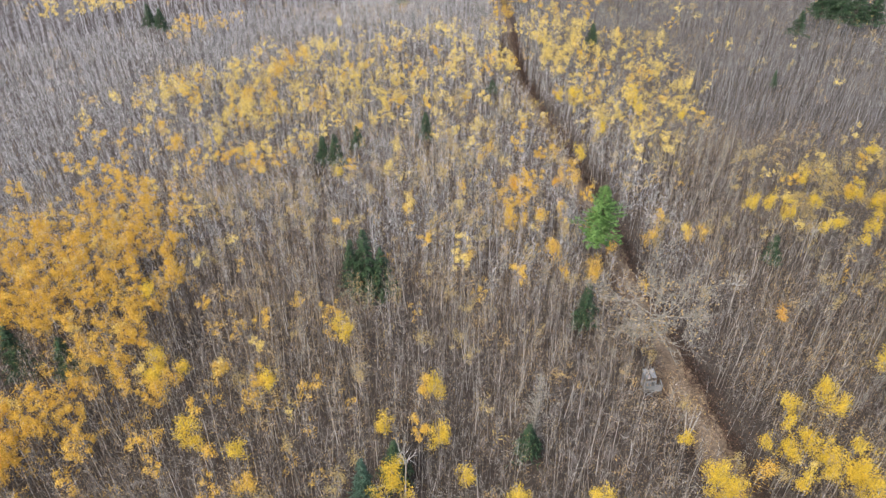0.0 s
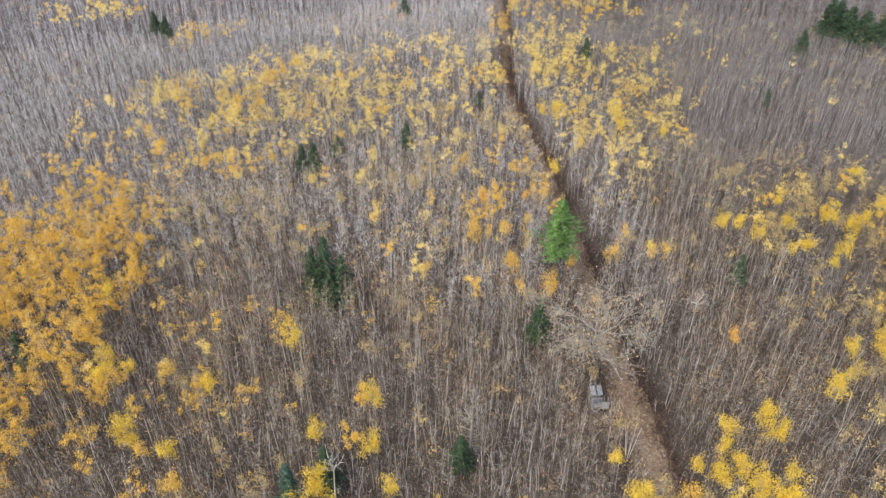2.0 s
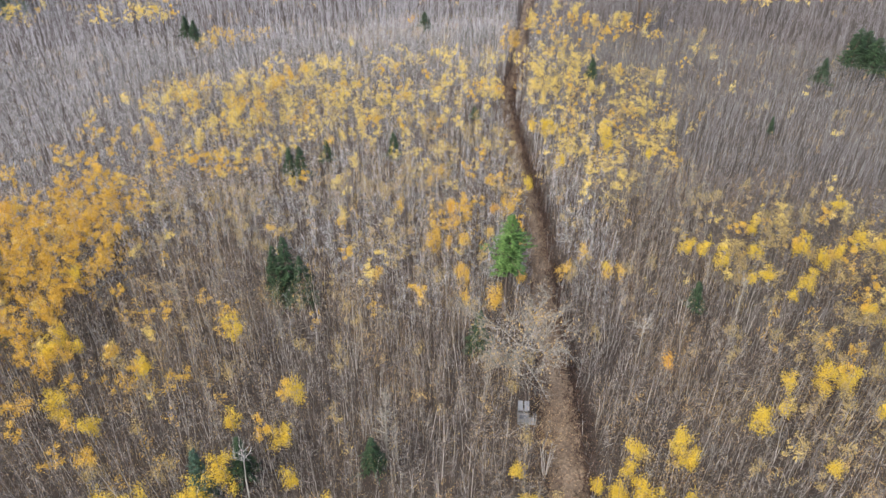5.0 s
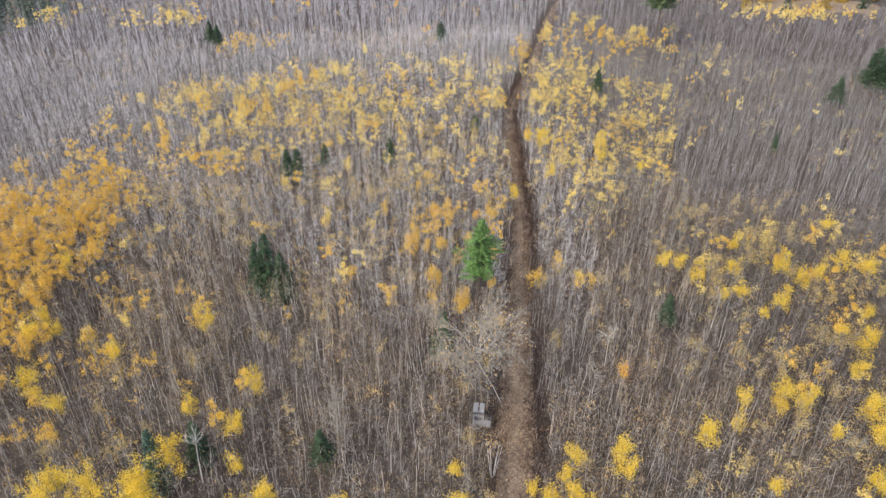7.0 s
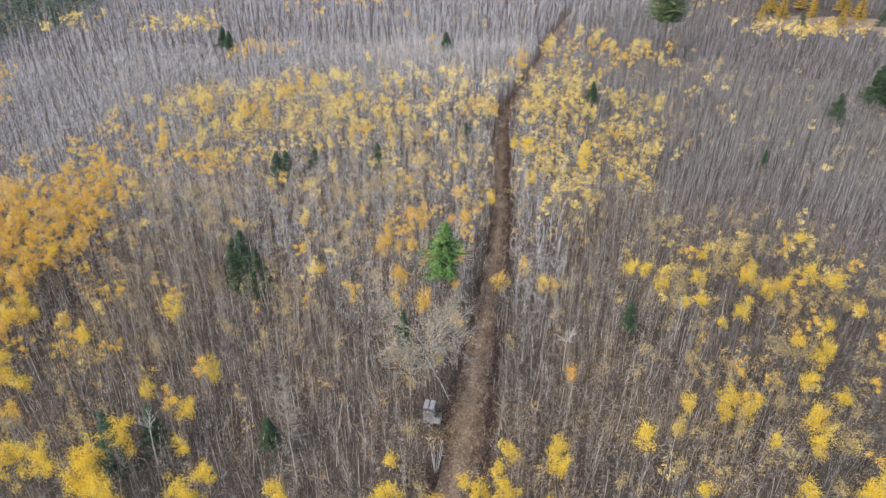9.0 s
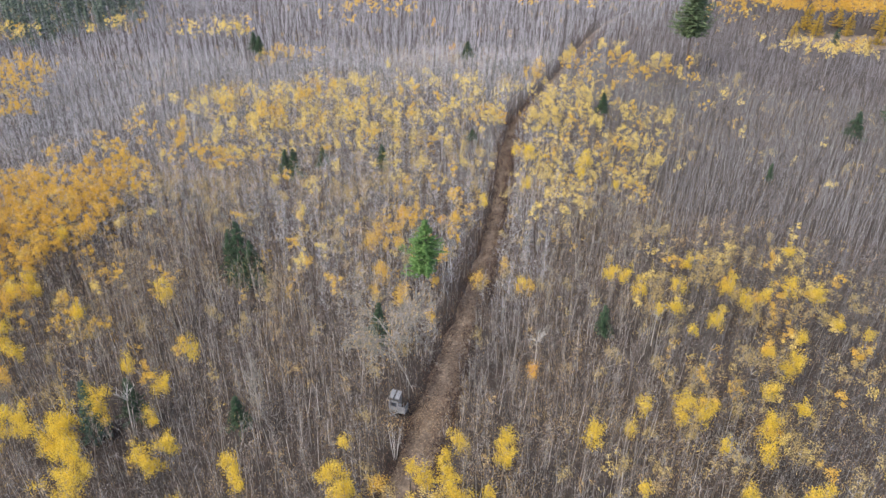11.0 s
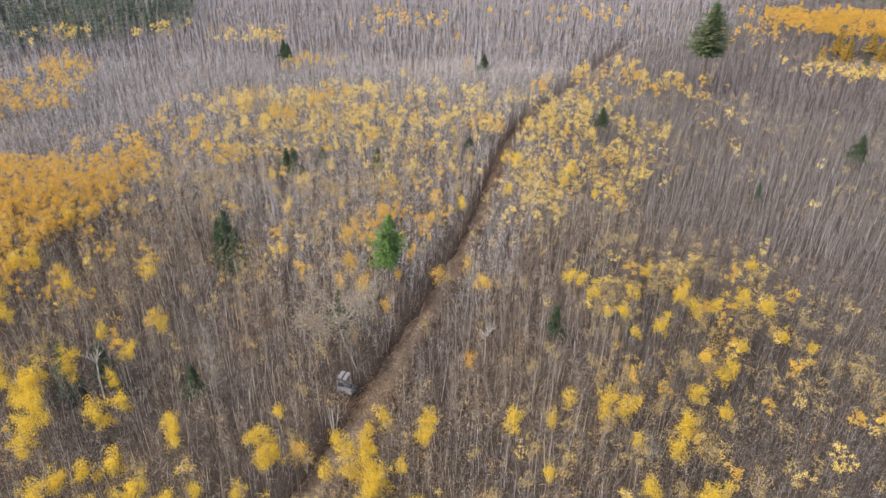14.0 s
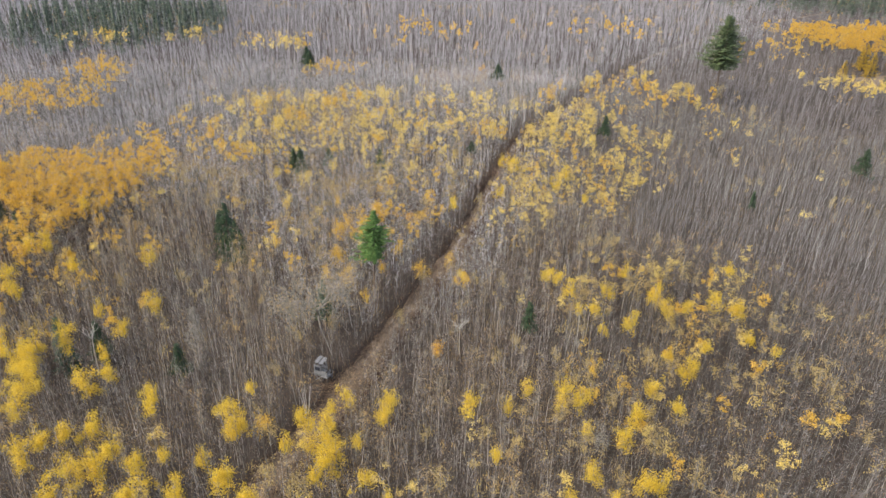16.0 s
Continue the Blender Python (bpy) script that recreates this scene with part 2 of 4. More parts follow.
def trail_w(y):
    return np.interp(y, [20, 50, 62, 120, 185, 200], [0.84, 0.76, 0.56, 0.42, 0.38, 0.2])


def ground_z(x, y):
    off = np.clip((np.abs(x - trail_x(y)) - 3.0) / 8.0, 0, 1)
    rise = 3.6 * np.exp(-(((x - 8.0) / 38.0) ** 2 + ((y - 118.0) / 40.0) ** 2))
    return rise + off * (0.16 * np.sin(x * 0.31 + y * 0.13) + 0.14 * np.sin(y * 0.27 - x * 0.11 + 1.3))


def inside(x, y, poly):
    ok = np.zeros(len(x), bool)
    for (x0, y0), (x1, y1) in zip(poly, poly[1:] + poly[:1]):
        cross = (y0 > y) != (y1 > y)
        ok ^= cross & (x < (x1 - x0) * (y - y0) / ((y1 - y0) if y1 != y0 else 1e-9) + x0)
    return ok


def ellipse(x, y, z):
    """1 at the heart of a stand, 0 at its rim."""
    cx, cy, rx, ry, turn = z
    c, s = math.cos(radians(turn)), math.sin(radians(turn))
    u, w = ((x - cx) * c + (y - cy) * s) / rx, (-(x - cx) * s + (y - cy) * c) / ry
    return np.clip(1.3 - np.sqrt(u * u + w * w), 0, 1)


def patch(x, y, scale, shift=0.0):
    """A smooth random field between 0 and 1."""
    return np.array([noise.noise((a / scale + shift, b / scale, 3.7)) for a, b in zip(x, y)]) * 0.5 + 0.5


# stands of coloured aspen: centre, half-axes, turn, share of trees in leaf, tone
STANDS = [
    ((-37, 46, 10.0, 20, 5), 1.15, "GOLD"), ((-42, 55, 15, 9.5, 31), 1.2, "GOLD"), ((-27, 36, 9, 11, 0), 0.28, "GOLD"),
    ((-8, 100, 30, 17, 20), 0.6, "HONEY"), ((-30, 104, 22, 10, 28), 0.6, "HONEY"), ((-34, 82, 18, 16, 31), 0.24, "GOLD"),
    ((8, 82, 10, 22, 10), 0.22, "PALE"), ((23, 102, 13, 24, 10), 0.52, "HONEY"), ((11, 71, 7, 10, 0), 0.38, "GOLD"),
    ((48, 69, 17, 12, 20), 0.32, "PALE"), ((50, 66, 8, 5, 20), 0.2, "YELLOW"), ((51, 42, 14, 15, 30), 0.26, "PALE"), ((-18, 42, 17, 15, 0), 0.11, "GOLD"), ((-4, 46, 16, 14, 0), 0.10, "PALE"), ((60, 56, 10, 12, 30), 0.2, "PALE"), ((24, 24, 16, 5, 25), 0.2, "YELLOW"),
    ((-71, 142, 9, 10, 32), 0.50, "HONEY"), ((-94, 138, 10, 9, 32), 0.30, "HONEY"), ((-45, 130, 7, 5, 32), 0.45, "GOLD"),
    ((-115, 120, 10, 8, 32), 0.40, "HONEY"), ((-84, 82, 15, 11, 31), 0.5, "GOLD"), ((-89, 98, 7, 14, 32), 0.4, "GOLD"),
    ((67, 234, 26, 17, 22), 1.8, "GOLD"), ((-49, 175, 18, 14, 32), 0.2, "GOLD"), ((-2, 208, 24, 12, 28), 0.14, "GOLD"), ((24, 142, 16, 9, 25), 0.22, "GOLD"), ((50, 122, 30, 28, 0), 0.05, "PALE"),
    ((4, 62, 12, 9, 20), 0.16, "PALE"), ((-5, 65, 16, 13, 20), 0.16, "PALE"), ((0, 84, 26, 20, 10), 0.42, "PALE"), ((27, 88, 11, 12, 0), 0.2, "PALE"), ((-24, 72, 18, 16, 0), 0.30, "PALE"), ((67, 179, 15, 5, 8), 1.0, "HONEY"), ((41, 205, 9, 8, 0), 0.35, "GOLD"),
]
FIELD = (78, 206, 19, 15, 14)
DARK_WOOD = (-136, 142, 34, 30, 40)
HUT = (19.3, 43.3)

# ground: one sheet that runs to the horizon
bm = bmesh.new()
xs = [-2500, -900, -400] + list(range(-240, 131, 5)) + [300, 900, 2500]
ys = [-2500, -900, -300, -100, -40] + list(range(0, 361, 5)) + [600, 1200, 3000]
grid = [[bm.verts.new((x, y, float(ground_z(np.float64(x), np.float64(y))))) for x in xs] for y in ys]
for a, b in zip(grid, grid[1:]):
    for i in range(len(xs) - 1):
        bm.faces.new((a[i], a[i + 1], b[i + 1], b[i]))
ground = part("ground", bm, M_GROUND, None)
tagged(ground, "brown forest floor covered in fallen leaf litter", "ground", kind="structure")

# trail: a worn strip, slightly dished, with two wheel ruts and raised shoulders
bm = bmesh.new()
rows = []
cuts = [(-2.2, 0.0), (-1.8, 0.08), (-1.15, 0.03), (-0.75, 0.02), (-0.3, 0.07), (0.0, 0.08), (0.3, 0.07), (0.75, 0.02), (1.15, 0.03), (1.8, 0.08), (2.2, 0.0)]
for y in np.arange(20.0, 300.0, 0.5):
    x, w = float(trail_x(y)), trail_w(y) + 0.12 * noise.noise((y * 0.12, 0, 0))
    rows.append([bm.verts.new((x + c * w + (0.2 + 0.22 * (abs(c) > 1.5)) * (noise.noise((y * 0.35, c * 0.4, 1)) + 0.8 * noise.noise((y * 1.1, c, 7))), y, float(ground_z(np.float64(x), np.float64(y))) + h + 0.03 * noise.noise((y * 0.8, c * 2, 5)))) for c, h in cuts])
for a, b in zip(rows, rows[1:]):
    for i in range(len(cuts) - 1):
        bm.faces.new((a[i], a[i + 1], b[i + 1], b[i]))
trail = part("trail", bm, M_TRAIL, None)
tagged(trail, "narrow tan dirt track strewn with dry leaves", "trail", kind="structure")

# far clearing with dry grass
bm = bmesh.new()
hub = bm.verts.new((FIELD[0], FIELD[1], 0.7))
rim = []
for k in range(40):
    a = 2 * math.pi * k / 40
    r = 1 + 0.18 * noise.noise((math.cos(a) * 2, math.sin(a) * 2, 0))
    c, s = math.cos(radians(FIELD[4])), math.sin(radians(FIELD[4]))
    u, w = FIELD[2] * r * math.cos(a) * 1.35, FIELD[3] * r * math.sin(a) * 0.85
    rim.append(bm.verts.new((FIELD[0] + u * c - w * s, FIELD[1] + u * s + w * c, -0.35)))
for k in range(40):
    bm.faces.new((hub, rim[k], rim[(k + 1) % 40]))
field = part("clearing", bm, M_FIELD, None)
tagged(field, "open clearing of dry tan grass", "clearing", kind="structure")


# ---- coloured aspens that stand out singly ----
def aspen(tone, seed, r, mid=6.2):
    """An Empty with a trunk and a ragged crown r metres in radius."""
    global rng
    rng = np.random.default_rng(seed)
    top = new("aspen")
    h = Heap()
    lean = rng.normal(0, 0.12, 2)
    tip = mid + 1.15 * r
    pts = np.array([[0, 0, -0.1], [lean[0] * 0.5, lean[1] * 0.3, 2.0], [lean[0], lean[1], 4.6], [lean[0] * 0.6, lean[1] * 1.3, tip]])
    h.tubes(pts[:-1], pts[1:], np.array([0.07, 0.055, 0.038]), np.array([0.055, 0.038, 0.01]), 0)
    k = int(14 + 12 * r)
    lobes = 3 + int(2.2 * r)
    heart = rng.normal(0, 1, (lobes, 3)) * np.array([0.34, 0.34, 0.0]) + np.array([0, 0, 1.0]) * np.linspace(-0.65, 0.65, lobes)[:, None]
    heart[:, :2] *= (1.15 - 0.45 * heart[:, 2:3])
    ball = heart[rng.integers(0, lobes, k)] + rng.normal(0, 1, (k, 3)) * np.array([0.33, 0.33, 0.33])
    ends = np.array([lean[0], lean[1], mid]) + ball * r * np.array([0.85, 0.85, 1.15])
    z = np.clip(ends[:, 2] - np.hypot(ball[:, 0], ball[:, 1]) * r * rng.uniform(0.6, 1.2, k), 2.6, tip - 0.1)
    start = np.stack([np.interp(z, pts[:, 2], pts[:, 0]), np.interp(z, pts[:, 2], pts[:, 1]), z], 1)
    h.spikes(start, ends, np.full(k, 0.022), 0)
    low = rng.uniform(1.2, mid - 0.5 * r, 9)
    s = np.stack([np.interp(low, pts[:, 2], pts[:, 0]), np.interp(low, pts[:, 2], pts[:, 1]), low], 1)
    h.spikes(s, s + unit(rng.normal(0, 1, (9, 3)) * [1, 1, 0.3] + [0, 0, 0.8]) * rng.uniform(0.4, 0.9, (9, 1)), np.full(9, 0.015), 0)
    trunk = new("trunk", h.mesh("trunk", [M_BARK]))
    trunk.parent = top
    h = Heap()
    leaves = int({"PALE": 640, "YELLOW": 1800, "HONEY": 1250, "GOLD": 1300, "RUSSET": 1500}[tone] * (0.14 + 0.86 * r * r))
    weight = rng.uniform(0.3, 1.0, k)
    pick = rng.choice(k, leaves, p=weight / weight.sum())
    loose = rng.normal(0, 1, (leaves, 3)) * np.array([0.17, 0.17, 0.2]) * (0.75 + 0.4 * r)
    h.leaves(ends[pick] + loose, rng.uniform(0.7, 1.2, leaves) * 0.056, 0)
    crown = new("crown", h.mesh("crown", [M_LEAF[tone]]))
    crown.parent = top
    return top


# crown places and radii, stand by stand
YELLOW_A = [
    (13.7, 15.8, 0.8), (7.4, 17.7, 1.1), (13.4, 18.3, 1.7), (19.2, 18.9, 1.1), (7.5, 19.6, 1.0), (14.6, 19.7, 1.3), (9.0, 20.9, 0.8), (22.1, 21.0, 0.9),
    (1.8, 21.3, 1.7), (17.5, 21.4, 0.9), (13.7, 21.7, 1.0), (10.3, 22.5, 1.2), (24.4, 23.1, 0.9), (18.1, 23.2, 0.6), (-0.3, 23.3, 1.9), (27.3, 23.5, 1.0),
    (-10.5, 23.7, 1.1), (24.1, 24.4, 1.0), (21.2, 24.5, 0.7), (-1.7, 24.9, 1.0), (-4.2, 25.0, 1.7), (-8.0, 25.2, 1.4), (-10.4, 25.6, 1.1), (5.0, 25.9, 1.1),
    (12.6, 26.5, 0.8), (-4.0, 27.2, 1.4), (30.3, 28.0, 0.9), (11.9, 28.1, 0.7), (10.6, 28.2, 0.5), (5.5, 28.3, 1.0), (36.3, 28.8, 0.7),
]
YELLOW_B = [
    (20.9, 29.0, 1.1), (25.9, 29.1, 0.8), (34.1, 29.4, 0.7), (19.7, 29.7, 1.4), (28.0, 29.9, 0.7), (-3.6, 30.0, 1.2), (30.7, 30.3, 1.4), (1.8, 30.6, 0.8),
    (28.6, 31.6, 1.1), (-15.4, 31.9, 0.7), (31.1, 32.5, 0.4), (25.9, 32.6, 0.9), (27.5, 32.9, 0.9), (24.4, 33.1, 0.5), (18.5, 33.2, 0.4), (-19.6, 34.1, 1.1),
    (-0.3, 34.1, 0.9), (-4.6, 34.4, 0.8), (26.9, 34.7, 0.6), (48.9, 36.1, 0.6), (27.1, 36.2, 0.7), (31.3, 36.5, 1.0), (52.0, 37.8, 0.6), (30.6, 38.1, 1.0),
    (-14.3, 39.0, 0.8), (-0.7, 39.1, 0.9), (49.6, 39.5, 0.9), (-24.1, 40.0, 0.9), (53.6, 40.1, 1.0), (-22.0, 41.0, 0.6), (-24.9, 42.1, 1.2),
]
YELLOW_C = [
    (39.9, 43.4, 0.8), (-8.6, 45.5, 0.9), (40.9, 46.3, 0.8), (-27.9, 50.6, 0.8), (51.4, 51.9, 0.8), (44.0, 58.5, 0.6), (40.7, 60.8, 0.6), (25.9, 61.0, 0.6),
    (54.1, 61.0, 0.5), (46.3, 61.0, 0.9), (42.2, 61.1, 0.8), (38.5, 64.1, 0.9), (57.7, 64.8, 0.7), (36.6, 65.5, 0.7), (34.9, 66.2, 1.0), (42.1, 66.2, 0.9),
    (49.1, 66.4, 1.0), (47.3, 67.3, 0.9), (51.0, 67.5, 0.7), (56.2, 68.7, 1.0), (53.2, 68.8, 1.0), (43.0, 71.0, 0.8), (-12.5, 73.0, 0.4), (16.6, 75.8, 0.7),
    (53.5, 77.1, 0.7), (20.6, 83.0, 0.9), (32.1, 86.2, 0.6), (27.0, 88.9, 1.0), (16.5, 91.7, 0.8), (18.8, 91.8, 1.5), (27.0, 92.2, 1.0),
]
YELLOW_D = [
    (35.8, 97.9, 1.1), (32.4, 101.7, 1.1), (9.9, 102.2, 0.9), (15.8, 104.2, 1.4), (26.4, 105.5, 0.8), (17.9, 105.5, 1.1), (19.9, 106.8, 1.1), (16.4, 114.2, 1.3),
    (29.2, 115.1, 1.3), (36.1, 115.3, 1.1), (22.4, 116.8, 1.4), (14.0, 139.7, 1.8), (35.9, 142.8, 1.0), (26.5, 146.3, 1.8), (30.5, 147.0, 1.7), (13.9, 147.6, 1.3),
    (32.4, 148.7, 1.6), (22.6, 152.1, 1.9), (18.2, 156.4, 2.2),
]
PALE_A = [
    (27.0, 25.8, 1.1), (29.5, 26.2, 1.2), (-13.1, 27.9, 0.8), (-7.7, 28.4, 0.6), (-7.5, 29.6, 0.6), (24.1, 29.6, 0.7), (21.6, 31.0, 0.8), (-6.3, 31.6, 0.6),
    (39.4, 32.3, 1.0), (-11.4, 32.6, 0.6), (36.1, 35.8, 0.6), (28.4, 35.8, 0.5), (19.0, 36.1, 0.4), (40.1, 38.5, 0.6), (-16.8, 39.2, 0.7), (51.8, 39.8, 0.7),
    (-6.8, 39.8, 0.5), (-18.9, 41.2, 0.5), (17.4, 41.4, 0.4), (57.0, 42.6, 1.0), (44.9, 43.3, 0.6), (-2.0, 43.8, 0.7), (53.2, 44.9, 1.2), (44.9, 45.0, 0.7),
    (19.0, 45.5, 0.6), (51.9, 47.8, 0.9), (36.6, 48.5, 0.5), (48.5, 48.7, 0.5), (54.9, 49.1, 0.5), (46.0, 49.2, 0.7), (24.6, 49.4, 0.4),
]
PALE_B = [
    (44.5, 49.8, 0.6), (42.9, 49.8, 0.6), (48.2, 51.1, 0.5), (36.9, 52.1, 0.8), (44.6, 52.3, 0.7), (41.3, 52.5, 0.8), (-28.1, 52.9, 0.8), (69.2, 54.9, 0.6),
    (49.6, 55.5, 0.8), (51.8, 56.5, 0.8), (49.4, 57.2, 0.8), (42.4, 57.9, 0.5), (22.3, 58.3, 0.8), (12.8, 59.8, 0.6), (-14.3, 60.3, 0.6), (28.1, 60.3, 0.5),
    (65.9, 60.8, 0.7), (64.6, 61.5, 0.9), (62.6, 61.8, 0.7), (30.7, 61.9, 0.5), (23.9, 62.1, 0.6), (49.9, 63.5, 0.8), (39.5, 64.6, 1.0), (-23.4, 64.6, 0.7),
    (47.9, 66.3, 0.8), (-15.4, 67.5, 0.6), (-20.3, 67.7, 0.5), (43.9, 68.7, 0.7), (59.4, 68.7, 0.8), (47.0, 73.7, 0.9), (45.3, 74.0, 0.8),
]
PALE_C = [
    (48.8, 74.1, 1.0), (36.7, 76.1, 0.8), (39.3, 76.4, 0.8), (19.4, 79.1, 0.6), (29.9, 79.3, 0.6), (26.7, 81.4, 0.6), (30.7, 85.0, 0.7), (22.0, 87.0, 1.0),
    (34.7, 91.6, 0.8), (22.6, 94.1, 0.8), (28.9, 96.9, 1.0), (34.7, 114.6, 1.2), (7.6, 117.9, 0.9), (19.9, 122.5, 1.4), (46.7, 139.1, 1.0), (38.3, 151.1, 1.6),
]
PINE_SIDE = [
    (7.5, 62.2, 0.7), (8.9, 63.0, 0.6), (13.2, 65.3, 0.6), (16.3, 62.6, 0.7), (11.4, 56.7, 0.7), (15.0, 53.4, 0.6), (19.1, 51.0, 0.6), (14.8, 69.0, 0.7), (17.3, 57.2, 0.5),
    (21.7, 58.7, 0.8), (26.1, 60.2, 0.6), (27.3, 59.9, 0.6), (23.7, 62.7, 0.6), (-3.8, 64.9, 0.6), (2.7, 55.5, 0.5),
]
GOLD_A = [
    (-13.9, 29.4, 1.0), (22.7, 30.1, 0.7), (-17.6, 32.0, 0.5), (42.0, 36.9, 0.4), (-23.3, 38.4, 1.0), (54.8, 40.8, 0.9), (37.2, 40.9, 0.9), (47.7, 43.5, 0.4),
    (51.1, 43.7, 0.9), (45.8, 46.6, 0.9), (50.7, 47.0, 1.0), (44.2, 47.2, 1.1), (-29.4, 47.9, 1.3), (53.8, 50.4, 0.8), (-26.3, 53.3, 1.0), (11.9, 53.3, 0.5),
    (14.8, 53.6, 0.9), (11.4, 56.0, 0.8), (53.3, 57.4, 1.1), (51.2, 57.6, 0.5), (7.1, 62.0, 0.8), (10.8, 63.0, 0.8), (60.5, 64.0, 0.5), (11.6, 125.0, 1.9),
]
RUSSET_A = [
    (30.8, 46.9, 0.8), (8.2, 69.3, 0.9), (13.2, 69.9, 1.0), (-9.3, 137.6, 0.8), (-22.8, 160.1, 1.1),
]
HILL_PALE = [
    (-0.2, 70.7, 0.9), (-2.5, 72.2, 0.7), (-23.5, 78.2, 0.6), (-29.7, 78.9, 0.6), (1.1, 80.2, 0.9), (-4.3, 82.2, 0.6), (-31.5, 82.8, 0.8), (7.7, 87.2, 0.9),
    (2.0, 87.3, 0.7), (11.8, 88.9, 0.7), (-21.6, 89.3, 0.7), (-14.5, 89.7, 0.8), (-0.8, 90.2, 0.9), (-12.3, 90.8, 1.0), (9.0, 90.8, 0.8), (2.3, 91.2, 0.9),
    (-18.0, 93.9, 0.7), (-39.8, 96.6, 0.8), (-34.5, 96.6, 0.9), (-36.4, 96.8, 0.8), (-31.0, 96.9, 0.9), (-44.0, 97.0, 0.8), (-21.8, 97.3, 0.9), (-16.0, 98.2, 0.8),
    (-27.1, 99.3, 1.3), (-20.2, 99.3, 0.9), (-39.0, 102.0, 0.7), (-31.7, 102.0, 0.8), (-44.0, 102.9, 0.7), (-10.2, 103.7, 0.8), (-13.0, 108.0, 0.9),
]
HILL_YELLOW = [
    (-3.7, 65.4, 0.7), (-25.6, 78.5, 0.7), (-5.8, 78.5, 0.8), (-29.7, 83.6, 1.1), (4.7, 84.6, 1.0), (-9.4, 85.3, 0.7), (10.6, 85.9, 0.8), (-29.7, 87.9, 1.0),
    (-26.8, 89.4, 1.0), (-7.9, 89.6, 1.0), (-6.5, 91.9, 0.9), (-28.4, 92.2, 1.1), (-8.8, 93.5, 1.2), (-40.5, 95.1, 1.0), (-12.4, 96.3, 1.0), (-7.5, 99.4, 1.1),
    (-18.6, 112.2, 1.2), (-21.0, 114.5, 1.1), (-18.4, 124.1, 0.8),
]
HILL_GOLD = [
    (7.2, 64.2, 0.7), (10.6, 67.6, 0.5), (2.2, 68.7, 0.6), (8.3, 69.4, 0.7), (9.7, 71.0, 0.6), (14.2, 72.6, 0.6), (4.6, 75.7, 0.6), (5.8, 76.8, 0.7),
    (-18.8, 77.8, 0.6), (-34.2, 80.7, 0.9), (-38.2, 86.1, 1.0), (-28.0, 93.9, 1.0), (-24.7, 94.0, 1.1), (-25.4, 102.2, 1.2), (-24.7, 104.2, 1.0), (-23.9, 106.0, 1.2),
    (-22.3, 108.4, 1.2),
]

LABELS = {
    "YELLOW": "slender aspen with a full bright yellow autumn crown",
    "GOLD": "slender aspen with a golden-orange autumn crown",
    "PALE": "half-bare aspen with thin pale gold leaves",
    "HONEY": "slender aspen with a yellow autumn crown paled for haze",
    "RUSSET": "small tree with a deep orange autumn crown",
}
SINGLE = {"YELLOW": YELLOW_A + YELLOW_B + YELLOW_C + [spot for spot in GOLD_A if spot[0] >= 35], "HONEY": YELLOW_D + HILL_YELLOW, "PALE": PALE_A + PALE_B + PALE_C + HILL_PALE, "GOLD": [spot for spot in GOLD_A if spot[0] < 35] + PINE_SIDE + HILL_GOLD, "RUSSET": RUSSET_A}
SIZES = (0.55, 0.75, 0.95, 1.2, 1.5)
for tone, spots in SINGLE.items():
    kinds, pickr = {}, random.Random(5 + len(tone))
    for x, y, r in spots:
        size = min(SIZES, key=lambda q: abs(q - r * (0.65 if tone == "RUSSET" else 1.0)))
        key = (size, pickr.randrange(3))
        s = pickr.uniform(0.95, 1.05) * (1 - 0.04 * float(ground_z(np.float64(x), np.float64(y))))
        m = pose(x, y, float(ground_z(np.float64(x), np.float64(y))), 0, 0, pickr.uniform(0, 360)) @ Matrix.Diagonal((s, s, s, 1))
        if key in kinds:
            copy_thing(kinds[key], m)
        else:
            kinds[key] = tagged(aspen(tone, 100 + 17 * len(kinds) + len(tone), size), LABELS[tone], "tree", "coloured aspens", "thing")
            kinds[key].matrix_basis = m

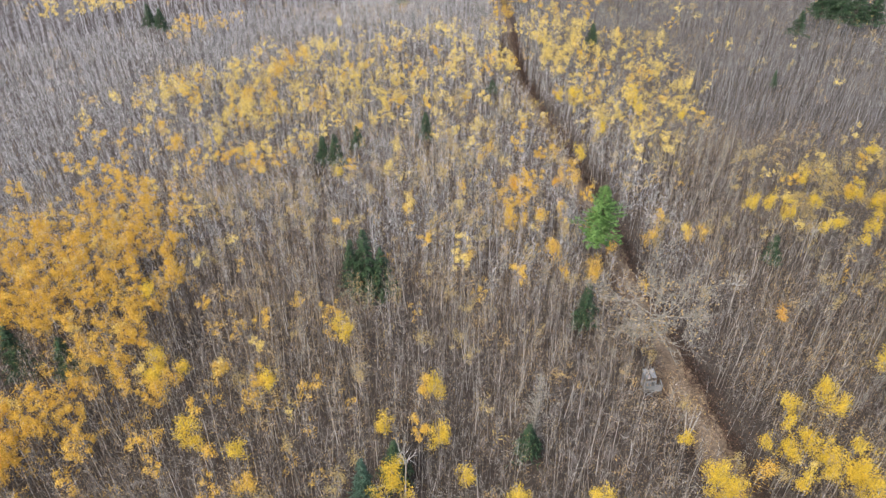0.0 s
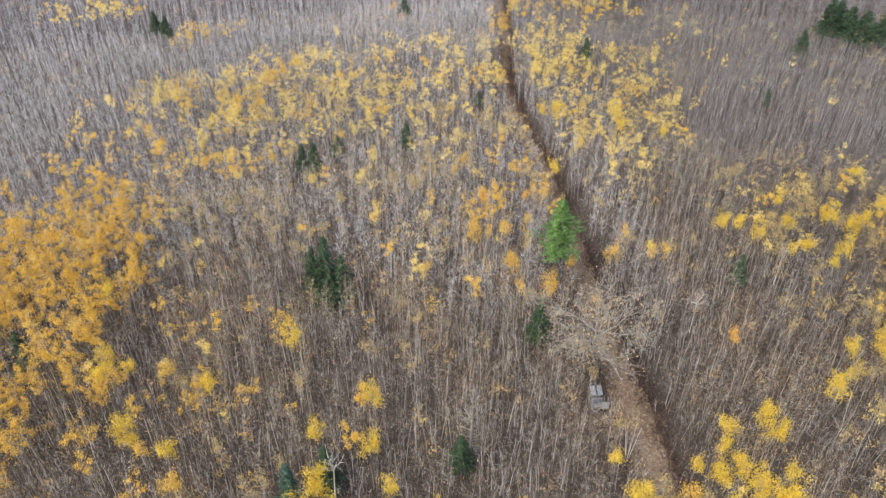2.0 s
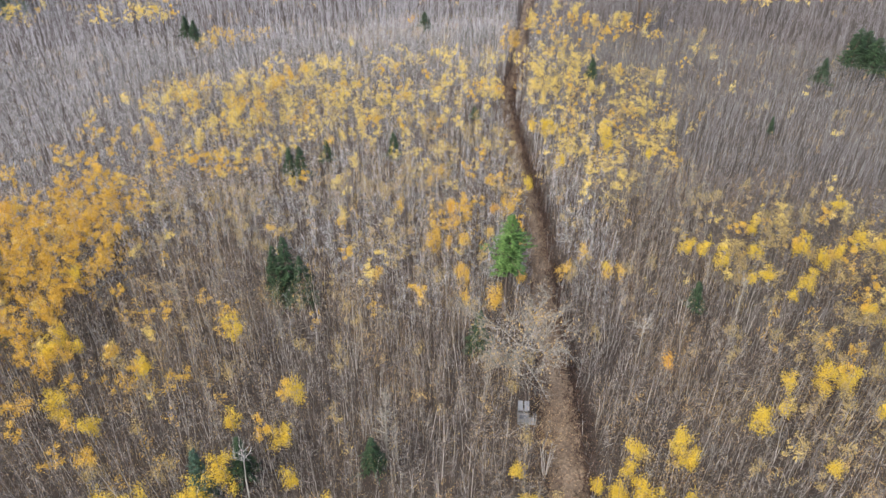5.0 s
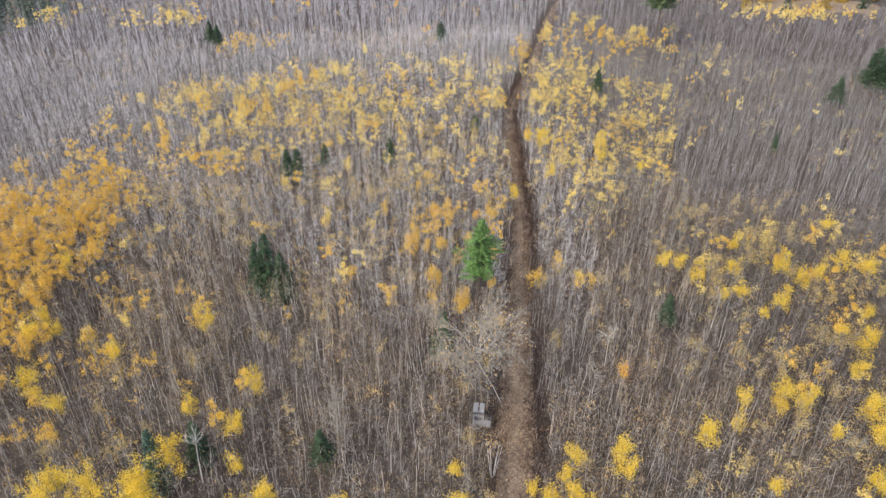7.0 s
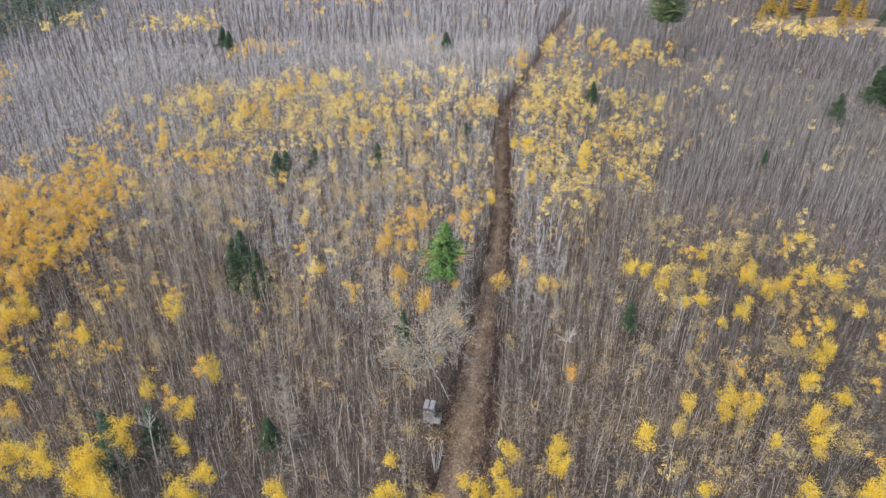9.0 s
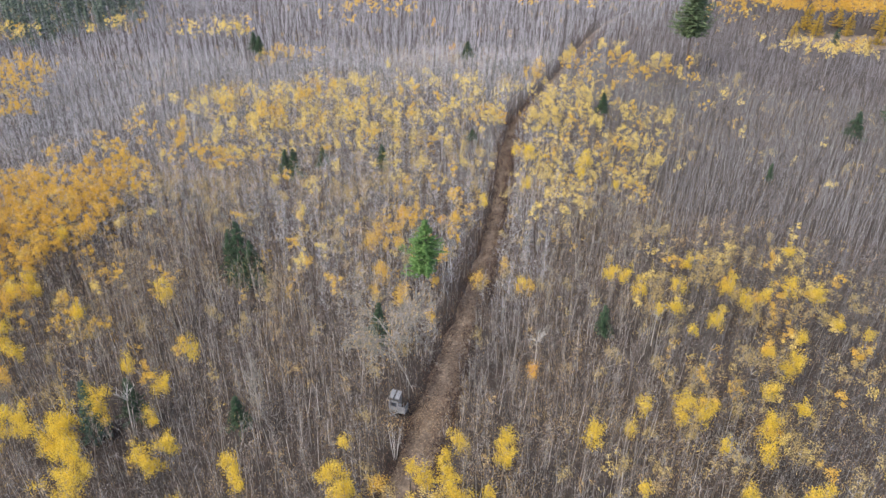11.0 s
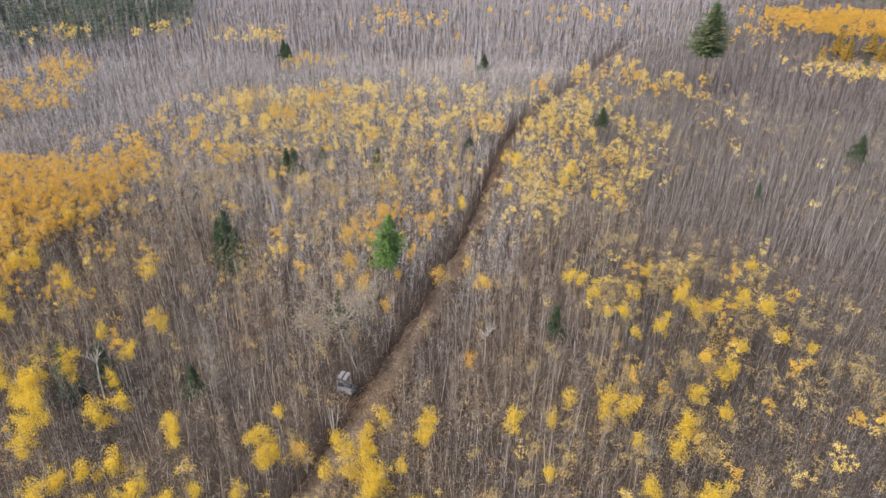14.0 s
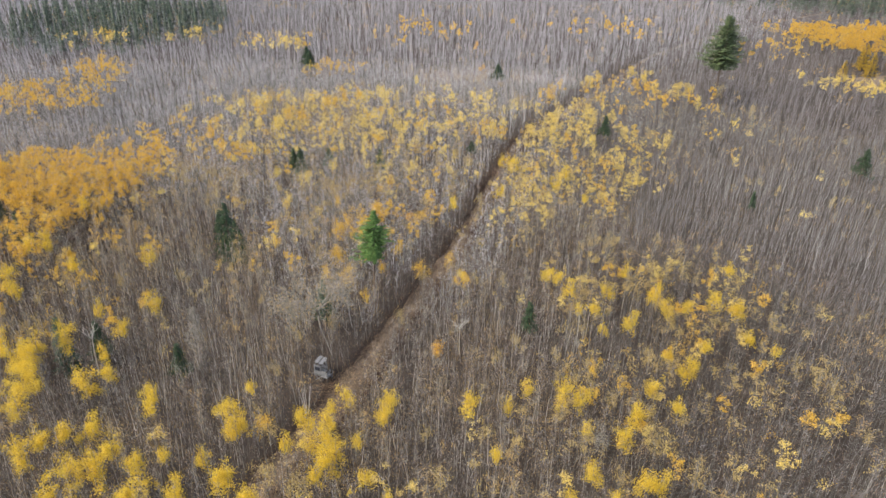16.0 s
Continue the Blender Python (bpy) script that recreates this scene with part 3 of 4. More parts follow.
# ---- conifers ----
def spruce(name, x, y, height, radius, needles, seed, label, trunk_bare=0.06, lumpy=0.25, droop=-0.25, density=1.0, category="tree", lean=0.0, power=0.85, tiers=0.0, lift=-0.2, tuck=0.0):
    """A trunk and whorls of branches clad in short sprays of needles; height is that of the tip above the level of the hunting stand."""
    global rng
    rng = np.random.default_rng(seed)
    top = new(name)
    floor_z = float(ground_z(np.float64(x), np.float64(y)))
    height = height - floor_z
    top.matrix_basis = pose(x, y, floor_z, 0, lean, 0)
    h = Heap()
    z = np.linspace(-0.1, height * 0.98, 6)
    p = np.stack([np.zeros(6), np.zeros(6), z], 1)
    r = np.linspace(height * 0.016 + 0.02, 0.012, 6)
    h.tubes(p[:-1], p[1:], r[:-1], r[1:], 0)
    trunk = new("trunk", h.mesh("trunk", [M_TRUNK]))
    trunk.parent = top
    h = Heap()
    rows_n = int(height / 0.27)
    starts, ends = [], []
    for i in range(rows_n):
        f = trunk_bare + (1 - trunk_bare) * (i + 0.5) / rows_n
        reach = radius * (1 - (f - trunk_bare) / (1 - trunk_bare)) ** power + 0.1
        reach *= 1 - tuck * max(0.0, 1 - (f - trunk_bare) / (1 - trunk_bare) / 0.3)
        tier = 1 + tiers * math.sin(i * 2.1 + seed)
        for k in range(7):
            a = rng.uniform(0, 2 * math.pi)
            bulge = 1 + lumpy * noise.noise((math.cos(a) * 1.6 + seed, math.sin(a) * 1.6, f * 4.5)) * 2
            ln = reach * bulge * tier * rng.uniform(0.75, 1.1)
            s = np.array([0, 0, f * height])
            starts.append(s)
            ends.append(s + np.array([math.cos(a) * ln, math.sin(a) * ln, droop * ln + 0.1]))
    starts, ends = np.array(starts), np.array(ends)
    n = len(starts)
    h.spikes(starts, ends, np.full(n, 0.02 + 0.002 * height), 1)
    fat = 0.75 + 0.28 * radius
    slim = 0.35 + 0.65 * (1 - starts[:, 2:3] / height) ** 0.6
    for j in range(int(9 * density)):
        f = rng.uniform(0.2, 1.02, (n, 1))
        base = starts + (ends - starts) * f
        out = unit(ends - starts)
        side = unit(np.cross(out, [0, 0, 1.0]))
        d = unit(out * rng.uniform(0.2, 1.0, (n, 1)) + side * rng.choice([-1, 1], (n, 1)) * rng.uniform(0.3, 1.1, (n, 1)) + np.array([0, 0, lift]) + rng.normal(0, 0.25, (n, 3)))
        h.spikes(base, base + d * rng.uniform(0.3, 0.55, (n, 1)) * fat * slim, np.full(n, 0.07 * fat) * slim[:, 0], 0)
    crown = new("crown", h.mesh("crown", [needles, M_TRUNK]))
    crown.parent = top
    taken_conifers.append((x, y, radius))
    return tagged(top, label, category, kind="thing")


taken_conifers = []
DARK = "dark green spruce with a pointed narrow crown"
CONIFERS = [(-8.2, 57.6, 8.5, 2.0, 0.08), (-6.5, 57.4, 6.3, 1.8, 0.08), (-9.6, 57.8, 7.0, 1.5, 0.08), (35.4, 59.8, 6.0, 0.95, 0.4), (6.8, 35.0, 5.5, 1.2, 0.3), (-13.9, 80.2, 7.6, 1.3, 0.35),
            (-15.5, 80.4, 7.2, 1.2, 0.4), (-11.6, 84.6, 6.5, 1.0, 0.45), (-2.3, 86.2, 7.7, 1.0, 0.45), (25.3, 116.5, 9.3, 1.2, 0.5), (13.8, 50.2, 7.2, 1.2, 0.3), (-39.0, 45.0, 7.0, 1.6, 0.2),
            (-34.1, 44.4, 6.2, 1.2, 0.3), (-7.8, 142.0, 8.2, 1.6, 0.5), (-56.0, 134.0, 7.5, 1.5, 0.5), (-52.9, 131.5, 7.5, 1.4, 0.5), (66.7, 130.2, 6.8, 1.8, 0.35), (7.5, 99.5, 6.6, 0.8, 0.5),
            (-3.8, 33.4, 5.6, 1.3, 0.2), (52.5, 105.0, 5.6, 0.35, 0.5)]
for i, (x, y, ht, rd, bare) in enumerate(CONIFERS):
    spruce("spruce", x, y, ht, rd * 1.15, M_SPRUCE, 300 + i, DARK, bare, power=1.0, density=1.0)
spruce("spruce", -6.0, 30.7, 6.9, 1.3, M_BLUE, 401, "dense blue-green spruce beside a yellow aspen", density=1.5)
spruce("pine", 15.6, 57.8, 13.2, 1.75, M_PINE, 402, "tall bright green pine with soft uneven tiers", 0.5, 0.75, 0.1, 2.8, power=0.7, tiers=0.4, lift=0.15, lean=2.0, tuck=0.45)
spruce("pine", 36.4, 161.0, 19.9, 4.3, M_OLDPINE, 403, "tall lone olive-green pine above bare trees", 0.42, 0.4, 0.1, 2.6, power=0.72, tiers=0.4, lift=0.1, tuck=0.5)
for i, (x, y, ht, rd) in enumerate([(74.0, 138.0, 10.0, 2.1), (77.0, 136.0, 9.0, 2.2), (79.5, 135.0, 8.6, 2.1), (76.5, 140.0, 9.0, 2.1), (83.0, 135.5, 8.2, 2.0)]):
    spruce("pine", x, y, ht, rd * 1.15, M_SPRUCE, 420 + i, "broad dark green pine in a dense clump", 0.3, 0.3, 0.05, 1.8, power=0.6)
for i, (x, y, ht, rd) in enumerate([(60.0, 199.0, 5.5, 1.5), (66.0, 207.0, 6.5, 2.0), (70.0, 200.0, 4.5, 1.3), (74.0, 211.0, 6.0, 1.8), (64.0, 214.0, 7.0, 2.2), (80.0, 204.0, 5.0, 1.6), (86.0, 213.0, 6.5, 2.2),
                                    (90.0, 207.0, 5.0, 1.6), (72.0, 219.0, 6.0, 2.0), (95.0, 216.0, 6.0, 2.0), (83.0, 220.0, 7.0, 2.2), (77.0, 198.0, 3.5, 1.1)]):
    spruce("larch" if i % 5 != 2 else "spruce", x, y, ht, rd, M_LARCH if i % 5 != 2 else M_SPRUCE, 440 + i, "small yellow larch in a grassy clearing" if i % 5 != 2 else "small dark spruce in a grassy clearing", 0.05, 0.3, 0.1, 1.0)

taken_conifers.append((20.8, 38.0, 1.0))

# ---- the woods: bare young aspens past counting ----
def wood_points(spacing, near, far, margin=1.6):
    """Jittered grid of stems between two distances from the flight line."""
    gx, gy = np.meshgrid(np.arange(-236, 114, spacing), np.arange(6, 352, spacing))
    x, y = gx.ravel(), gy.ravel()
    x, y = x + rng.uniform(-0.75, 0.75, len(x)) * spacing, y + rng.uniform(-0.75, 0.75, len(y)) * spacing
    d = np.hypot(x - np.clip(x, 5, 55), y)
    keep = inside(x, y, WOOD) & (d >= near) & (d < far)
    keep &= np.abs(x - trail_x(y)) > margin * np.interp(y, [20, 48, 70, 110, 130, 180, 195], [1.0, 0.9, 0.66, 0.55, 0.7, 0.65, 0.25]) + 0.3 * np.sin(y * 0.7) + 0.25 * np.sin(y * 1.9 + 1) + rng.uniform(-0.35, 0.35, len(x))
    keep &= np.hypot(x - HUT[0] + 0.1, y - HUT[1] + 0.8) > 2.3
    keep &= ellipse(x, y, (FIELD[0], FIELD[1], FIELD[2] * 1.4, FIELD[3], FIELD[4])) < 0.5
    x, y = x[keep], y[keep]
    ok = np.ones(len(x), bool)
    for cx, cy, r in taken_conifers:
        ok &= np.hypot(x - cx, y - cy) > 0.8 * r
        ok &= ~((np.abs(x - cx) < 0.6 * r) & (y < cy) & (y > cy - 3.2))
    return x[ok], y[ok]


def stand(name, label, x, y, low, high, branches, twigs, thick, leaf_few, leaf_full, leaf_size, first=0.3, wood=None, crowd=1.0):
    n = len(x)
    h = Heap()
    z0 = ground_z(x, y)
    tall = low + (high - low) * np.clip(0.6 * patch(x, y, 14.0) + 0.4 * rng.uniform(0, 1, n) + rng.normal(0, 0.12, n), 0, 1.15)
    # which stems still hold leaves, and of what tone
    tones = ["YELLOW", "GOLD", "PALE", "HONEY"]
    roll = rng.uniform(0, 1, n)
    tone = np.full(n, -1)
    clumped = np.clip(2.6 * patch(x, y, 5.0, 9.0) - 0.35, 0.08, 1.6)
    for zone, share, t in STANDS:
        hit = (roll < share * crowd * np.minimum(1, 1.25 * ellipse(x, y, zone)) * clumped) & (tone < 0)
        tone[hit] = tones.index(t)
        flip = hit & (rng.uniform(0, 1, n) < (0.15 if t == "GOLD" else 0.45))
        tone[flip] = rng.choice([1, 2, 3], flip.sum(), p=[0.2, 0.45, 0.35])
    tone[(tone < 0) & (rng.uniform(0, 1, n) < 0.16 * crowd * np.clip(3 * patch(x, y, 8.0, 30.0) - 1.1, 0, 1))] = 4
    for cx, cy, cr in taken_conifers:
        tone[(np.abs(x - cx) < cr + 0.8) & (y < cy + 0.5) & (y > cy - 6.0)] = -1
    leafy = (tone >= 0) & (tone < 4)
    tall[leafy] = np.maximum(tall[leafy], low + (high - low) * rng.uniform(0.6, 1.05, leafy.sum()))
    lean = rng.normal(0, 0.07, (n, 2)) + 0.01
    bend = rng.normal(0, 0.10, (n, 2, 2))
    base = np.stack([x, y, z0 - 0.1], 1)

    def along(f):
        """Places up the stems, f between 0 and 1."""
        p = np.stack([x, y, z0], 1)[:, None] + np.concatenate([lean * 1.0, np.ones((n, 1))], 1)[:, None] * (tall[:, None] * f)[..., None]
        w = np.sin(f * math.pi)[..., None]
        p[..., :2] += bend[:, :1] * w + bend[:, 1:] * np.sin(f * 2 * math.pi)[..., None]
        return p

    cuts_f = [0.0, 0.5, 1.0]
    r0 = (0.009 + 0.0027 * tall) * thick ** 0.4 * rng.uniform(0.6, 1.35, n)
    st = along(np.tile(cuts_f, (n, 1)))
    if wood:
        h.spikes(st[:, 0], st[:, 2], r0 * 0.85, 0)
    else:
        for i in range(2):
            h.tubes(st[:, i], st[:, i + 1], r0 * (1 - 0.85 * cuts_f[i]), r0 * (1 - 0.85 * cuts_f[i + 1]), 0)
    f = rng.uniform(first, 0.97, (n, branches))
    p = along(f)
    az, el = rng.uniform(0, 2 * math.pi, (n, branches)), rng.uniform(0.35, 1.3, (n, branches))
    ln = (0.35 + 1.1 * (1 - f)) * rng.uniform(0.6, 1.4, (n, branches)) * (0.35 + tall / 10.0)[:, None]
    d = np.stack([np.cos(az) * np.cos(el), np.sin(az) * np.cos(el), np.sin(el)], -1)
    q = p + d * ln[..., None]
    h.blades(p.reshape(-1, 3), q.reshape(-1, 3), np.full(n * branches, 0.010 * thick), 1)
    if twigs:
        pick = rng.integers(0, branches, (n, twigs))
        rowi = np.arange(n)[:, None]
        g = rng.uniform(0.3, 0.95, (n, twigs))[..., None]
        s = p[rowi, pick] + (q - p)[rowi, pick] * g
        e = s + unit(d[rowi, pick] + rng.normal(0, 0.42, (n, twigs, 3)) + np.array([0, 0, 0.2])) * rng.uniform(0.25, 0.6, (n, twigs))[..., None]
        h.blades(s.reshape(-1, 3), e.reshape(-1, 3), np.full(n * twigs, 0.008 * thick), 1)
    for k in range(5):
        idx = np.where(tone == k)[0]
        if len(idx) == 0:
            continue
        cnt = int(leaf_full * (1, 1.7, 0.5, 1, 0.3)[k])
        cz = np.stack([x, y, z0 + tall * 0.82], 1)[idx]
        cz[:, :2] += lean[idx] * tall[idx][:, None] * 0.82
        clumps = cz[:, None] + rng.normal(0, 1, (len(idx), 7, 3)) * np.array([0.32, 0.32, 0.44]) * (1, 1.25, 1, 1.1, 1)[k]
        many = np.repeat(np.arange(len(idx)), (cnt * rng.uniform(0.25, 1.35, len(idx))).astype(int))
        c = clumps[many, rng.integers(0, 7, len(many))] + rng.normal(0, 0.15, (len(many), 3))
        h.leaves(c, rng.uniform(0.7, 1.25, len(many)) * leaf_size, 3 + k)
    # a few withered leaves on the others
    if leaf_few:
        wither = np.clip(patch(x, y, 7.0, 4.0) * 2.4 - 0.65, 0.12, 1) * rng.uniform(0, 1.6, n).clip(0, 1) * np.where(x > trail_x(y) + 22, 0.7, 1.0) * np.where((x < -30) & (y > 75), 0.3, 1.0)
        idx = np.repeat(np.arange(n), rng.binomial(leaf_few, wither))
        ff = rng.uniform(0.45, 1.0, len(idx))
        c = np.stack([x[idx], y[idx], z0[idx] + tall[idx] * ff], 1)
        c[:, :2] += lean[idx] * (tall[idx] * ff)[:, None] + rng.normal(0, 0.38, (len(idx), 2))
        h.leaves(c, rng.uniform(0.6, 1.2, len(idx)) * leaf_size * 0.66, 2)
    ob = new(name, h.mesh(name, [*(wood or (M_BARK, M_TWIG)), M_TAN, M_LEAF["YELLOW"], M_LEAF["GOLD"], M_LEAF["PALE"], M_LEAF["HONEY"], M_TAN]))
    tagged(ob, label, "woods", kind="stuff")
    return h.n


rng = np.random.default_rng(21)
x, y = wood_points(1.06, 0, 84, 2.7)
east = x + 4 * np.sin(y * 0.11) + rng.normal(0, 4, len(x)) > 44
back = (y + 5 * np.sin(x * 0.13) + rng.normal(0, 4, len(x)) > 57) & (x < trail_x(y) + 8) & ~east
front = ~east & ~back
stand("bare_aspen_wood", "dense young aspen wood, grey-brown, mostly leafless", x[front], y[front], 4.6, 8.0, 18, 30, 1.0, 120, 330, 0.062, crowd=0.7)
# twig colour paled here to stand in for haze further back
stand("bare_aspen_wood", "dense young aspen wood, grey twigs paled for haze", x[back], y[back], 4.6, 8.0, 20, 32, 1.0, 120, 300, 0.066, 0.3, (M_STEM, M_HAZE_TWIG), crowd=0.7)
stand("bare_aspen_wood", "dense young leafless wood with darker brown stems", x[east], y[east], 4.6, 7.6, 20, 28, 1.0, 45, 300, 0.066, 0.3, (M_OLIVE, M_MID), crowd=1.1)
x, y = wood_points(0.98, 0, 84, 1.5)
stand("sapling_thicket", "thin leafless saplings filling the aspen wood", x, y, 1.6, 5.0, 12, 10, 0.95, 10, 80, 0.062, 0.12, (M_BARK, M_MID), 0.4)
# low shrubs under the trees
x, y = wood_points(0.34, 0, 92, 1.9)
n = len(x)
h = Heap()
p = np.stack([x, y, ground_z(x, y) + rng.uniform(0.0, 2.2, n)], 1)
h.blades(p, p + unit(rng.normal(0, 0.7, (n, 3)) + [0, 0, 1.3]) * rng.uniform(0.5, 1.4, (n, 1)), np.full(n, 0.024), 0)
tagged(new("understory", h.mesh("understory", [M_SHRUB])), "tangled brown leafless shrubs under the young trees", "shrubs", kind="stuff")
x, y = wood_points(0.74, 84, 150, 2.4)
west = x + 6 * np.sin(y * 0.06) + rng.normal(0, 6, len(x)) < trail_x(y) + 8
# haze is put into the twig colour west; east stays grey-brown
stand("bare_aspen_wood", "dense young leafless aspen wood, grey twigs paled for haze", x[west], y[west], 2.4, 6.6, 18, 0, 1.0, 22, 190, 0.072, 0.42, (M_STEM, M_HAZE_TWIG), 0.36)
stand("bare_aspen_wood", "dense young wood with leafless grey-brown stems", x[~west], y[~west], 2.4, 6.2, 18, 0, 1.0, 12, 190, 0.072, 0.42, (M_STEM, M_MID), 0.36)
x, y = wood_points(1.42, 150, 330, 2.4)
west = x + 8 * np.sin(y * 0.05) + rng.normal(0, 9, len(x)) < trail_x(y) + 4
# distance haze is in the stem colours of both far woods
stand("bare_aspen_wood", "far leafless aspen wood, grey stems paled for haze", x[west], y[west], 3.0, 7.4, 14, 0, 2.3, 1, 200, 0.095, 0.08, (M_HAZE_LILAC, M_HAZE_LILAC), 0.6)
stand("bare_aspen_wood", "far leafless young wood, grey-brown stems paled for haze", x[~west], y[~west], 3.0, 7.0, 14, 0, 2.2, 1, 200, 0.095, 0.08, (M_HAZE_MAUVE, M_HAZE_MAUVE), 0.6)

# ---- far conifer wood ----
rng = np.random.default_rng(41)
x, y = wood_points(3.4, 100, 360)
keep = (ellipse(x, y, DARK_WOOD) > 0.1 + 0.45 * patch(x, y, 11.0)) | (inside(x, y, WOOD) & (y > 285) & (x > 0))
x, y = x[keep], y[keep]
h = Heap()
n = len(x)
tall = rng.uniform(5.0, 12.5, n)
b = np.stack([x, y, ground_z(x, y) - 0.1], 1)
h.tubes(b, b + np.array([0, 0, 1.0]) * tall[:, None], np.full(n, 0.14), np.full(n, 0.02), 1)
k = 70
f = rng.uniform(0.12, 1.0, (n, k))
a = rng.uniform(0, 2 * math.pi, (n, k))
ln = (1.0 - f) * rng.uniform(1.0, 2.1, (n, k)) + 0.25
s = b[:, None] + np.stack([np.zeros((n, k)), np.zeros((n, k)), f * tall[:, None]], 2)
e = s + np.stack([np.cos(a) * ln, np.sin(a) * ln, -0.25 * ln + 0.25], 2)
h.spikes(s.reshape(-1, 3), e.reshape(-1, 3), np.full(n * k, 0.17), 0)
tagged(new("conifer_wood", h.mesh("conifer_wood", [M_FIR, M_TRUNK])), "conifer wood greyed for haze beyond the bare aspens", "woods", kind="stuff")


# ---- dead and bare trees that stand out ----
def branching(name, x, y, label, seed, spread, radius, levels, hub, lean=(0, 0), splits=5, up=0.5, leaf=0, wood=M_SILVER):
    """A bare tree: a trunk, and limbs that fork level by level down to twigs."""
    global rng
    rng = np.random.default_rng(seed)
    top = new(name)
    top.matrix_basis = pose(x, y, float(ground_z(np.float64(x), np.float64(y))))
    tip = np.array([lean[0], lean[1], hub])
    p = np.array([[0, 0, -0.1], tip * np.array([0.35, 0.3, 0.5]), tip])
    h = Heap()
    h.tubes(p[:-1], p[1:], np.array([radius, radius * 0.8]), np.array([radius * 0.8, radius * 0.62]), 0)
    trunk = new("trunk", h.mesh("trunk", [M_TRUNK if wood is M_LIMB else wood]))
    trunk.parent = top
    k = splits + 3
    tips = []
    for i in range(k):
        h = Heap()
        a = (i + rng.normal(0, 0.3)) * 2 * math.pi / k
        d = unit(np.array([[math.cos(a), math.sin(a), rng.uniform(up * 0.4, up * 1.8)]]))
        s = p[-1:] - np.array([[0, 0, rng.uniform(0, hub * 0.25)]]) * np.array([[0, 0, 1]])
        ln = np.array([spread * rng.uniform(0.38, 0.6)])
        r = np.array([radius * 0.42])
        for lev in range(levels):
            mid = s + d * (ln * 0.5)[:, None] + rng.normal(0, 0.06, s.shape) * ln[:, None]
            d2 = unit(d + rng.normal(0, 0.25, d.shape) + np.array([0, 0, 0.05]))
            q = mid + d2 * (ln * 0.5)[:, None]
            h.tubes(s, mid, r, r * 0.8, 0)
            h.tubes(mid, q, r * 0.8, r * 0.55, 0)
            kids = splits if lev else splits + 1
            f = np.tile(np.linspace(0.3, 1.0, kids), (len(s), 1))[..., None]
            base = np.where(f < 0.5, s[:, None] + (mid - s)[:, None] * f * 2, mid[:, None] + (q - mid)[:, None] * (f * 2 - 1))
            d = unit(d2[:, None] + rng.normal(0, 0.6, (len(s), kids, 3)) + np.array([0, 0, 0.08])).reshape(-1, 3)
            s = base.reshape(-1, 3)
            ln = np.repeat(ln, kids) * rng.uniform(0.4, 0.7, len(s))
            r = np.maximum(np.repeat(r, kids) * 0.52, 0.012)
        h.spikes(s, s + d * ln[:, None], r, 0)
        tips.append(s + d * ln[:, None] * 0.6)
        limb = new("limb", h.mesh("limb", [wood]))
        limb.parent = top
    s = np.concatenate(tips)
    if leaf:
        h = Heap()
        pick = rng.integers(0, len(s), leaf)
        h.leaves(s[pick] + rng.normal(0, 0.25, (leaf, 3)), rng.uniform(0.06, 0.11, leaf), 0)
        crown = new("foliage", h.mesh("foliage", [M_TAN]))
        crown.parent = top
        tagged(crown, "sparse withered tan leaves")
    return tagged(top, label, "tree", kind="thing")


big = branching("bare_tree", 18.9, 44.6, "large bare pale-limbed tree spreading over a wooden stand", 61, 7.8, 0.13, 4, 9.2, (-1.0, -0.7), 5, 0.4, 900, M_LIMB)
h = Heap()
p = np.array([[-0.75, -0.6, 7.4], [0.1, -1.3, 6.6], [0.9, -1.5, 5.4], [1.45, -1.65, 4.3]])
h.tubes(p[:-1], p[1:], np.array([0.08, 0.07, 0.055]), np.array([0.07, 0.055, 0.03]), 0)
q = np.repeat(p[1:], 4, 0)
h.spikes(q, q + unit(rng.normal(0, 0.6, (12, 3)) + [0.5, -0.1, -0.5]) * rng.uniform(0.5, 1.3, (12, 1)), np.full(12, 0.03), 0)
broken = new("broken_limb", h.mesh("broken_limb", [M_LIMB]))
broken.parent = big
tagged(broken, "pale barkless broken limb hanging down")
branching("bare_tree", 48.0, 44.2, "leafless grey dead tree with spreading limbs", 62, 2.9, 0.07, 3, 5.2, (0.3, 0), 4, 0.6, wood=M_LIMB)
branching("bare_tree", 29.6, 54.0, "small leafless silvery tree", 63, 2.0, 0.06, 2, 4.2, (0, 0), 4, 0.9)
branching("dead_snag", -3.0, 32.0, "forked white dead snag", 64, 2.2, 0.09, 2, 5.0, (0.2, 0.2), 3, 1.3)
branching("bare_tree", 40.5, 62.0, "leafless silvery tree among thin stems", 65, 2.0, 0.06, 2, 4.8, (0, 0), 4, 0.9)


